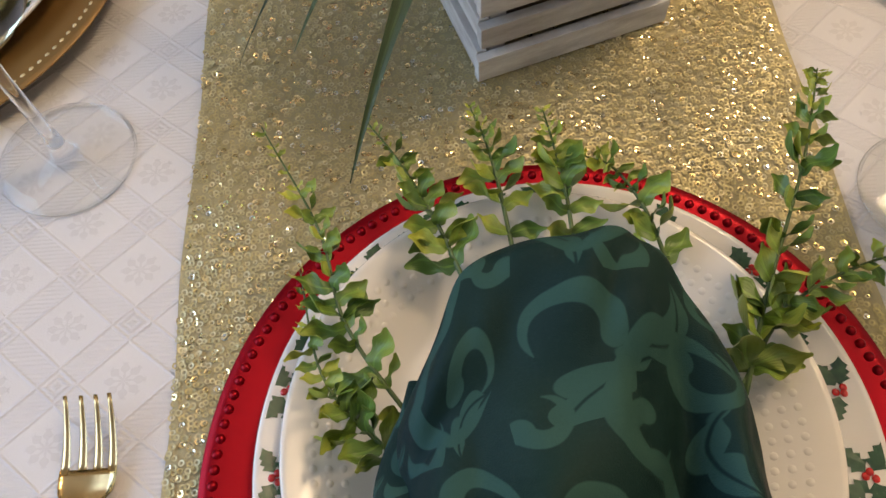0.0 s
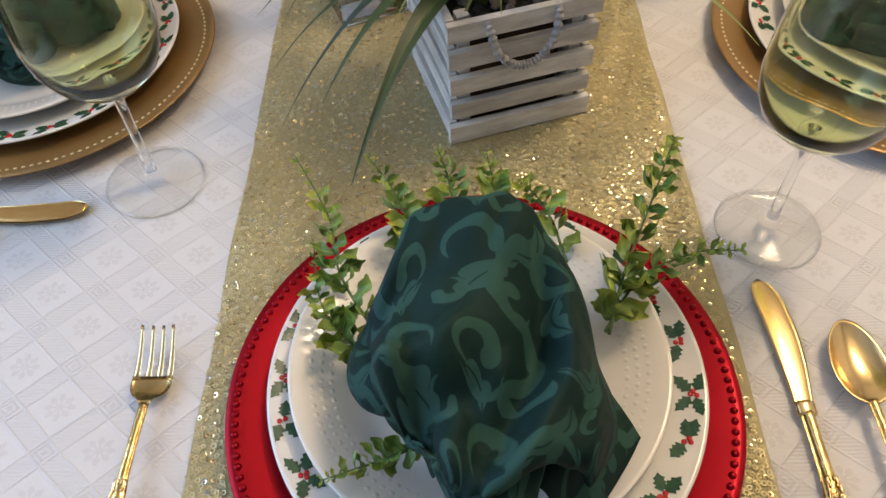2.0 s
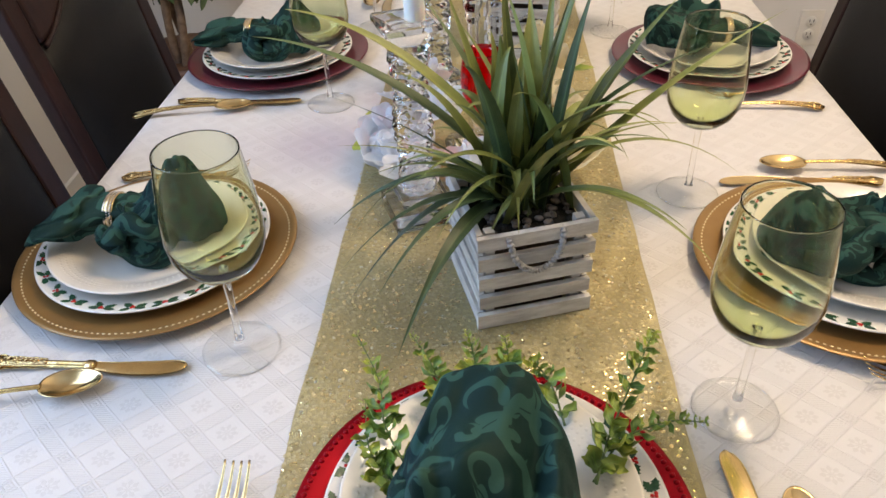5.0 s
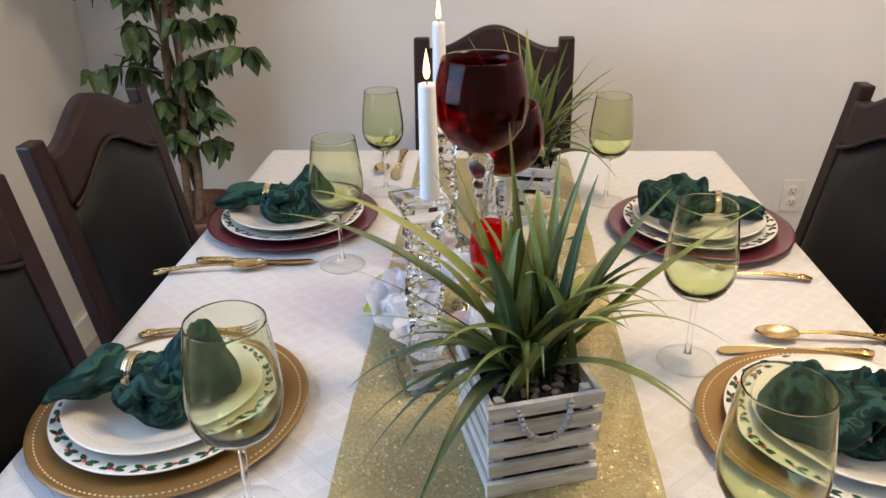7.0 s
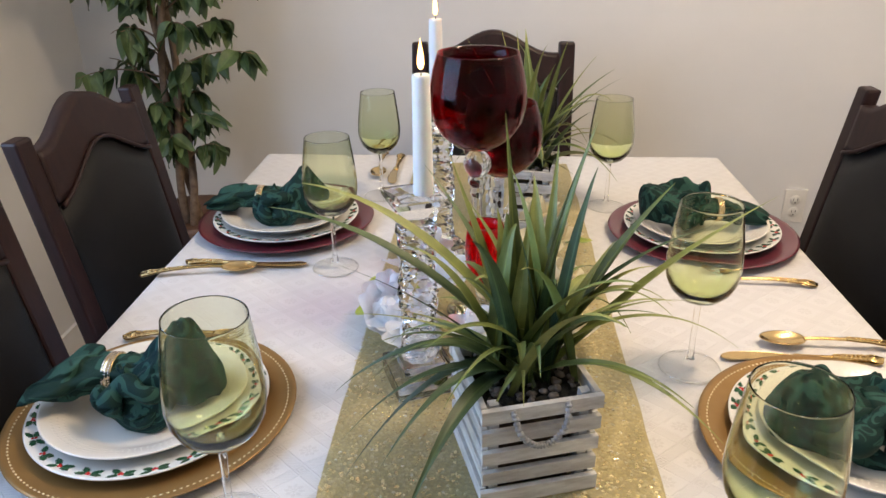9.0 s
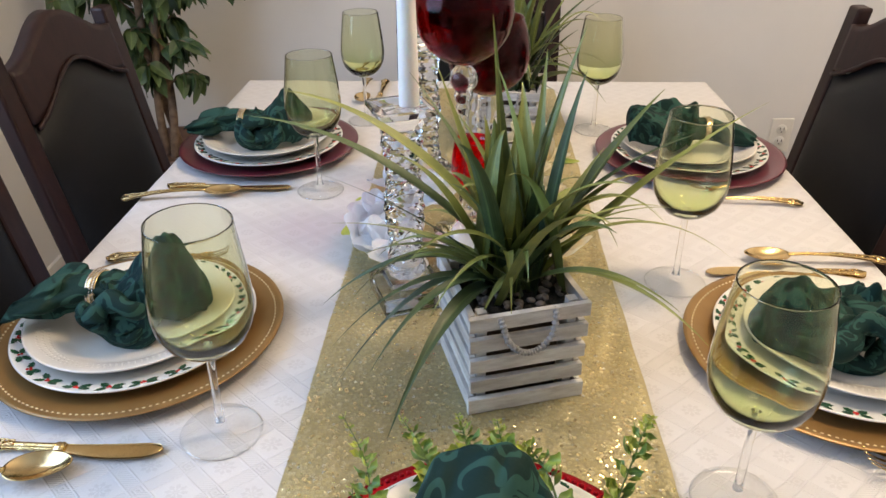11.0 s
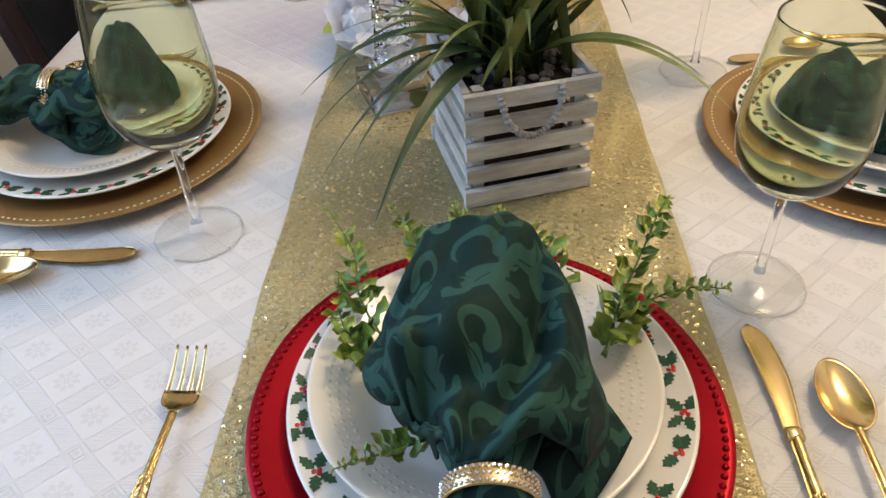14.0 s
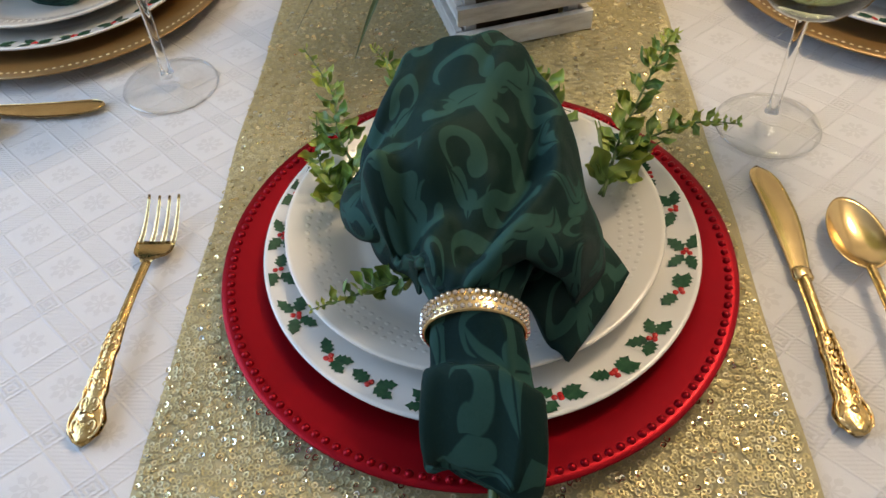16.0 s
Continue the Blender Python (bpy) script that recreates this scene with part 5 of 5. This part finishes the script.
def candle_holder(m, height, label):
    th = thing("candle_holder", label, "candle holder", m, group="crystal candle holders")
    part("base", box(0, 0, 0.0135, 0.078, 0.078, 0.026, 0.004), CRYSTAL, th, "thick square crystal foot", False)
    part("step", box(0, 0, 0.0325, 0.052, 0.052, 0.0115, 0.003), CRYSTAL, th, "", False)
    rows = []
    n = 23
    for k in range(n):
        s = k / (n - 1)
        rows.append((0.0205 + 0.0022 * math.cos(s * math.pi * 4) + 0.0028 * (k % 2), 0.039 + (height - 0.075) * s))
    part("column", cut_column(11, rows), CUT_FACET, th, "deeply cut crystal column", False)
    part("collar", lathe([(0, height - 0.0355), (0.018, height - 0.0355), (0.0245, height - 0.031), (0.018, height - 0.0255), (0, height - 0.0255)], 12), CRYSTAL, th, "", False)
    part("cup", moved(lathe([(0, height - 0.0250), (0.024, height - 0.0250), (0.030, height - 0.018), (0.040, height - 0.0085), (0.0445, height - 0.0075), (0.0445, height - 0.002), (0.043, height), (0.014, height), (0, height)], 4), pose(0, 0, 0, 0, 0, 45)), CRYSTAL, th, "square crystal drip cup", False)
    return th


def candle(x, y, z0, z1, lean=0.0):
    th = thing("taper_candle", "lit white taper candle in a crystal holder", "candle", pose(x, y, z0, 0, lean, 0), group="taper candles")
    h = z1 - z0
    part("wax", lathe([(0, 0), (0.0112, 0), (0.0114, 0.004), (0.0103, h * 0.6), (0.0096, h - 0.004), (0.0090, h - 0.0005), (0.0078, h), (0.0050, h - 0.0020), (0, h - 0.0026)], 28, lambda a, z: 0.03 * math.sin(3 * a + 40 * z) * (z > h * 0.9)), WAX, th)
    part("wick", tube([(0, 0, h - 0.003), (0.0004, 0, h + 0.004), (0.0018, 0, h + 0.008)], 0.0007, 6), WICK, th)
    part("flame", lathe([(0, h + 0.004), (0.0026, h + 0.006), (0.0039, h + 0.011), (0.0034, h + 0.018), (0.0017, h + 0.028), (0, h + 0.037)], 16), FLAME, th, "bright pointed candle flame")


candle_holder(pose(-0.098, 0.440, H + 0.0042, 0, 0, 22), 0.252, "tall cut crystal candle holder with a square foot")
candle(-0.088, 0.440, H + 0.253, 1.151)
candle_holder(pose(-0.094, 0.800, H + 0.0042, 0, 0, 35), 0.250, "tall cut crystal candle holder with a square foot")
candle(-0.098, 0.800, H + 0.251, 1.160)


def goblet(x, y, rim, bottom, r, balls, label, glass=RED_GLASS):
    """Ruby bowl on a clear stem of stacked glass balls."""
    th = thing("goblet", label, "goblet", pose(x, y, H + 0.0042), group="ruby goblets")
    b, t = bottom - H - 0.0042, rim - H - 0.0042
    hh = t - b
    outer = [(0.012, b), (r * 0.45, b + hh * 0.045), (r * 0.74, b + hh * 0.16), (r * 0.93, b + hh * 0.32), (r, b + hh * 0.50), (r * 0.985, b + hh * 0.64), (r * 0.92, b + hh * 0.82), (r * 0.825, b + hh * 0.985), (r * 0.815, t), (r * 0.80, t - 0.001)]
    inner = [(max(q - 0.0022, 0), z + 0.001) for q, z in outer[7:0:-1]] + [(0, b + 0.004)]
    part("bowl", lathe(outer + inner, 80), glass, th, "deep ruby red glass bowl")
    prof = [(0, 0.0004), (0.040, 0.0004), (0.043, 0.003), (0.038, 0.006), (0.014, 0.012), (0.009, 0.020)]
    z = 0.020
    stem_top = b - 0.001
    zs = np.linspace(0.026, stem_top, 60)
    for q in zs:
        f = (stem_top - q)
        bump_ = 0.0
        for c, rad in balls:
            dd_ = f - c
            if abs(dd_) < rad:
                bump_ = max(bump_, math.sqrt(rad * rad - dd_ * dd_))
        prof.append((max(0.0075, bump_), float(q)))
    prof.append((0, stem_top))
    part("stem", lathe(prof, 40), CRYSTAL, th, "clear glass stem of stacked balls")
    return th


goblet(-0.031, 0.620, 1.143, 1.015, 0.0640, ((0.019, 0.019), (0.042, 0.013), (0.058, 0.0105)), "tall ruby red glass goblet on a clear ball stem")
goblet(0.004, 0.755, 1.046, 0.934, 0.0620, ((0.012, 0.019), (0.028, 0.020), (0.044, 0.019), (0.060, 0.017)), "ruby red glass goblet on a clear ringed stem")
goblet(-0.018, 0.530, 0.945, 0.865, 0.0270, ((0.012, 0.014), (0.030, 0.012)), "small ruby red glass goblet among the leaves", BRIGHT_RUBY)


# ---- silk flowers round the middle ----
def petal(length, width, curl, n=10, across=9):
    """A cupped petal or leaflet along +x, with a soft wavy edge."""
    verts, uvs = [], []
    for j in range(n):
        s = j / (n - 1)
        w = width * math.sin(math.pi * (0.06 + 0.86 * s ** 0.9)) ** 0.75
        for i in range(across):
            u = -1 + 2 * i / (across - 1)
            verts.append((s * length * (1 - 0.06 * u * u), u * w / 2, curl * s * s * length * 0.8 + 0.14 * w * u * u + 0.018 * length * abs(u) * math.sin(u * 3 + s * 9)))
            uvs.append(((u + 1) / 2, s))
    return verts, grid_faces(across, n), uvs


PETALS = {mat.name: [mesh_of("petal", *petal(ln, wd, cu)[:2], mat, True, petal(ln, wd, cu)[2]) for ln, wd, cu in ((0.042, 0.040, 0.25), (0.033, 0.032, 0.75), (0.022, 0.022, 1.5))] for mat in (PETAL, CREAM)}
SMALL_LEAF = mesh_of("leaf", *petal(0.045, 0.028, 0.15)[:2], FERN, True, petal(0.045, 0.028, 0.15)[2])


def blossom(x, y, z, tilt, turn, mat, leaves):
    th = thing("silk_flower", "white silk flower with ruffled petals" if mat is PETAL else "cream silk flower with ruffled petals", "flower", pose(x, y, z, tilt, 0, turn), group="silk flowers")
    for ring, (n, pitch) in enumerate(((6, 5), (5, 35), (4, 62))):
        for k in range(n):
            part("petal", PETALS[mat.name][ring], mat, th, m=pose(0, 0, 0.002 * ring, 0, 0, 360 * k / n + 25 * ring) @ pose(0.002, 0, 0, 0, -pitch, 0))
    for k in range(leaves):
        part("leaf", SMALL_LEAF, FERN, th, "green leaf", m=pose(0, 0, -0.004, 0, 0, 140 + 85 * k) @ pose(0.012, 0, 0, 0, 8, 0))


rngf = random.Random(8)
for x, y, z, mat, lv in ((-0.170, 0.600, 0.800, PETAL, 2), (-0.150, 0.525, 0.798, PETAL, 1), (-0.128, 0.480, 0.796, PETAL, 0), (-0.190, 0.560, 0.790, PETAL, 0), (-0.120, 0.535, 0.795, PETAL, 1), (-0.150, 0.660, 0.815, PETAL, 1), (-0.085, 0.600, 0.830, PETAL, 2), (-0.125, 0.715, 0.820, PETAL, 1), (-0.045, 0.500, 0.800, PETAL, 0),
                         (0.055, 0.560, 0.800, CREAM, 1), (0.090, 0.640, 0.805, CREAM, 1), (0.060, 0.720, 0.820, CREAM, 0), (0.100, 0.780, 0.810, CREAM, 1), (0.020, 0.640, 0.830, CREAM, 1), (0.075, 0.870, 0.815, CREAM, 0), (0.105, 0.505, 0.792, CREAM, 0)):
    blossom(x + (0.016 if mat is PETAL else 0), y, z, rngf.uniform(5, 55), rngf.uniform(0, 360), mat, lv)


# ---- fern sprigs tucked round the napkin ----
LEAFLETS = []
for ln, wd, cu in ((0.0170, 0.0088, 0.35), (0.0130, 0.0066, 0.55), (0.008, 0.0036, 0.4)):
    g = petal(ln, wd, cu)
    g = ([(x, y * (1 + 0.28 * math.sin(x / ln * 11 + 1)) + 0.10 * wd * math.sin(x / ln * 6), z + 0.16 * wd * math.sin(x / ln * 7 + y / wd * 3)) for x, y, z in g[0]], g[1], g[2])
    LEAFLETS.append(mesh_of("leaflet", g[0], g[1], FERN, True, [(u, v * 0.5 + (0.02, 0.25, 0.55)[len(LEAFLETS)]) for u, v in g[2]]))


def fern(pts, pairs, seed, size=1.0):
    """A sprig along pts: a thin stem, leaflets in pairs that shrink towards the tip."""
    th = thing("fern_sprig", "artificial green fern sprig tucked beside the napkin", "fern", pose(*pts[0]), group="fern sprigs")
    rng = random.Random(seed)
    o = Vector(pts[0])
    line = smooth_path([Vector(p) - o for p in pts], 40)
    part("stem", tube(line, [0.0012 * (1 - 0.7 * k / 39) for k in range(40)], 7), STEM, th)
    pairs = int(pairs * 1.55)
    for k in range(pairs):
        s = 0.10 + 0.88 * (k / (pairs - 1)) ** 0.85
        i = min(38, int(s * 39))
        p, d = Vector(line[i]), Vector(line[i + 1] - line[i]).normalized()
        side = d.cross(Vector((0, 0, 1))).normalized()
        q = 0 if s < 0.5 else (1 if s < 0.78 else 2)
        sc = size * (1.15 - 0.55 * s) * rng.uniform(0.8, 1.25)
        for sg in (-1, 1):
            out = (side * sg + d * rng.uniform(0.1, 0.9) + Vector((0, 0, rng.uniform(-0.15, 0.75)))).normalized()
            yv = Vector((0, 0, 1)).cross(out).normalized()
            rot = Matrix((out, yv, out.cross(yv))).transposed().to_4x4()
            part("leaflet", LEAFLETS[q], FERN, th, m=Matrix.Translation(p) @ rot @ pose(0, 0, 0, rng.uniform(-80, 80), rng.uniform(-25, 25)) @ Matrix.Scale(sc, 4))


Z = H + 0.04
fern([(-0.060, 0.010, Z), (-0.092, 0.060, Z + 0.012), (-0.103, 0.105, Z + 0.02), (-0.134, 0.171, Z + 0.012)], 13, 1)
fern([(-0.040, 0.080, Z + 0.01), (-0.050, 0.108, Z + 0.014), (-0.065, 0.14, Z + 0.016), (-0.081, 0.169, Z + 0.012)], 11, 2)
fern([(-0.016, 0.092, Z + 0.01), (-0.019, 0.125, Z + 0.012), (-0.023, 0.15, Z + 0.014), (-0.029, 0.172, Z + 0.014)], 9, 3)
fern([(0.012, 0.090, Z + 0.01), (0.012, 0.120, Z + 0.012), (0.009, 0.145, Z + 0.016), (0.007, 0.166, Z + 0.014)], 9, 4)
fern([(0.056, 0.075, Z), (0.048, 0.105, Z + 0.010), (0.036, 0.128, Z + 0.014), (0.023, 0.138, Z + 0.012)], 8, 5)
fern([(0.076, 0.020, Z - 0.002), (0.090, 0.058, Z + 0.012), (0.118, 0.115, Z + 0.022), (0.136, 0.155, Z + 0.020), (0.148, 0.178, Z + 0.012)], 16, 6, 1.12)
fern([(0.074, 0.022, Z - 0.002), (0.100, 0.054, Z + 0.010), (0.140, 0.070, Z + 0.014), (0.171, 0.0725, Z + 0.010)], 12, 7)
fern([(-0.052, -0.012, Z), (-0.084, 0.014, Z + 0.008), (-0.104, 0.042, Z + 0.010), (-0.113, 0.089, Z + 0.012)], 12, 8, 1.1)
fern([(-0.036, -0.050, Z + 0.008), (-0.055, -0.060, Z + 0.012), (-0.078, -0.066, Z + 0.008), (-0.096, -0.070, Z + 0.004)], 9, 9, 0.8)
stalk = part("cut_stem", tube([(0.004, -0.150, H + 0.036), (0.003, -0.172, H + 0.030), (0.002, -0.190, H + 0.022)], 0.0026, 8), STEM, None, "cut green plastic stem under the napkin")
tagged(stalk, "", "stem")


# ---- chairs ----
def chair(m):
    """High-backed dining chair, back at the origin, facing +y. Origin: on the floor under the back."""
    th = thing("dining_chair", "dark mahogany dining chair with black leather back and camel top", "chair", m, group="dining chairs")
    w, top, seat = 0.213, 0.990, 0.47

    def back_y(z):
        return -0.035 - 0.085 * max(0, (z - 0.45) / 0.55) if z > 0.45 else -0.035 + 0.05 * (0.45 - z) * -1

    for sx in (-1, 1):
        pts = [(sx * (w - 0.020), back_y(z), z) for z in np.linspace(0, top, 22)]
        v, f = [], []
        for p in pts:
            for dx, dy in ((-0.021, -0.014), (0.021, -0.014), (0.021, 0.014), (-0.021, 0.014)):
                v.append((p[0] + dx, p[1] + dy, p[2]))
        f = grid_faces(4, len(pts), True) + [(3, 2, 1, 0), tuple(range(len(v) - 4, len(v)))]
        po = part("back_post", (v, f), MAHOGANY, th, smooth=False)
        be = po.modifiers.new("edge", "BEVEL")
        be.width, be.segments = 0.005, 2
        part("front_leg", lathe([(0, 0), (0.018, 0), (0.022, 0.02), (0.017, 0.08), (0.026, 0.3), (0.030, 0.42), (0, 0.42)], 16), MAHOGANY, th, m=pose(sx * (w - 0.03), 0.40, 0))

    def crest(x):     # arched top that flattens out towards the posts
        return 0.962 + 0.058 * (0.5 + 0.5 * math.cos(math.pi * min(1, abs(x) / (w - 0.055))))

    def solid(outline_top, outline_bottom, y_off, depth, n=40, half=w - 0.041, puff=0.0):
        v = []
        for q in (1, -1):
            for j in range(9):
                for i in range(n):
                    x = -half + 2 * half * i / (n - 1)
                    zb, zt = outline_bottom(x), outline_top(x)
                    s = j / 8
                    z = zb + (zt - zb) * s
                    round_ = (1 - (2 * s - 1) ** 6) * (1 - (x / half) ** 6)
                    v.append((x, back_y(z) + y_off + q * (depth / 2) + (puff * round_ if q > 0 else 0), z))
        m_ = 9 * n
        g = grid_faces(n, 9)
        f = [q[::-1] for q in g] + [tuple(i + m_ for i in q) for q in g]
        for i in range(n - 1):
            f.append((i, i + 1, i + 1 + m_, i + m_))
            a = 8 * n + i
            f.append((a, a + m_, a + 1 + m_, a + 1))
        for j in range(8):
            a, b = j * n, (j + 1) * n
            f.append((a, a + m_, b + m_, b))
            a, b = a + n - 1, b + n - 1
            f.append((a, b, b + m_, a + m_))
        return v, f

    part("crest_rail", solid(crest, lambda x: crest(x) - 0.085, 0.002, 0.030), MAHOGANY, th, "shaped camel-back crest rail")
    pan_top = lambda x: crest(x) - 0.0852 - 0.012 * max(0, (abs(x) - 0.10) / 0.075) ** 2
    part("back_panel", solid(pan_top, lambda x: 0.52, 0.0, 0.022, puff=0.016), LEATHER, th, "padded black leather back")
    trim = [(x, back_y(pan_top(x)) + 0.018, pan_top(x) + 0.003) for x in np.linspace(-(w - 0.045), w - 0.045, 40)]
    part("bead_trim", tube(trim, 0.0042, 8), MAHOGANY, th, "raised moulding over the panel")
    part("lower_rail", box(0, back_y(0.5), 0.495, 2 * (w - 0.041), 0.026, 0.048, 0.004), MAHOGANY, th)
    part("seat_rail", box(0, 0.19, 0.43, 0.42, 0.43, 0.05, 0.006), MAHOGANY, th)
    part("seat", box(0, 0.195, 0.4825, 0.43, 0.42, 0.055, 0.02), LEATHER, th, "padded black leather seat")
    return th


chair(pose(-0.632, 0.926, 0, 0, 0, -90))
chair(pose(-0.600, 0.382, 0, 0, 0, -90))
chair(pose(0.590, 0.920, 0, 0, 0, 90))
chair(pose(-0.008, 1.535, 0, 0, 0, 180))


# ---- ficus tree in the corner ----
def ficus(x, y):
    th = thing("ficus_tree", "artificial ficus tree with twisted trunks in a pot", "tree", pose(x, y, 0))
    rng = random.Random(12)
    part("pot", lathe([(0, 0), (0.11, 0), (0.125, 0.03), (0.145, 0.42), (0.155, 0.435), (0.155, 0.46), (0.140, 0.46), (0.135, 0.43), (0, 0.425)], 40), TERRACOTTA, th, "brown glazed pot")
    for k in range(3):
        pts = [(0.022 * math.cos(k * 2.1 + z * 7), 0.022 * math.sin(k * 2.1 + z * 7), z) for z in np.linspace(0.41, 1.75, 40)]
        part("trunk", tube(pts, [0.013 * (1 - 0.55 * j / 39) for j in range(40)], 10), BARK, th)
    n = 9
    lv, lu = [], []
    for j in range(n):
        s = j / (n - 1)
        w = 0.046 * math.sin(math.pi * min(1, 0.04 + 0.96 * s ** 0.8)) ** 0.85 * (1 - 0.25 * s)
        for i in range(5):
            u = -1 + i / 2
            lv.append((s * 0.078, u * w / 2, -0.25 * s * s * 0.078 + 0.16 * w * abs(u) + 0.003 * math.sin(s * 7 + u)))
            lu.append(((u + 1) / 2, s * 0.6))
    leaf = mesh_of("leaf", lv, grid_faces(5, n), FICUS, True, lu)
    for b in range(54):
        z = 0.68 + 1.10 * (b / 53)
        an = b * 2.4 + rng.uniform(-0.4, 0.4)
        low = z < 0.85
        reach = rng.uniform(0.06, 0.15) if low else rng.uniform(0.10, 0.30) * (1.05 - 0.25 * abs(z - 1.2))
        droop = rng.uniform(0.0, 0.10)
        tip = Vector((reach * math.cos(an), reach * math.sin(an) * 0.7, z + 0.06 - droop))
        base = Vector((0.02 * math.cos(an), 0.02 * math.sin(an), z - 0.05))
        mid = (base + tip) / 2 + Vector((0, 0, 0.05))
        line = [base * (1 - s) ** 2 + mid * 2 * s * (1 - s) + tip * s * s for s in np.linspace(0, 1, 10)]
        twig = part("branch", tube(line, [0.0032 * (1 - 0.7 * j / 9) for j in range(10)], 6), BARK, th)
        for k in range(rng.randint(12, 15)):
            s = rng.uniform(0.25, 1.0)
            p = line[min(9, int(s * 9))]
            la = an + rng.uniform(-2.2, 2.2)
            part("leaf", leaf, FICUS, twig, m=Matrix.Translation(p) @ pose(0, 0, 0, 0, 0, math.degrees(la)) @ pose(0, 0, 0, rng.uniform(-60, 60), rng.uniform(15, 80), 0) @ Matrix.Scale(rng.uniform(0.72, 1.15), 4))
    return th


ficus(-0.935, 1.74)
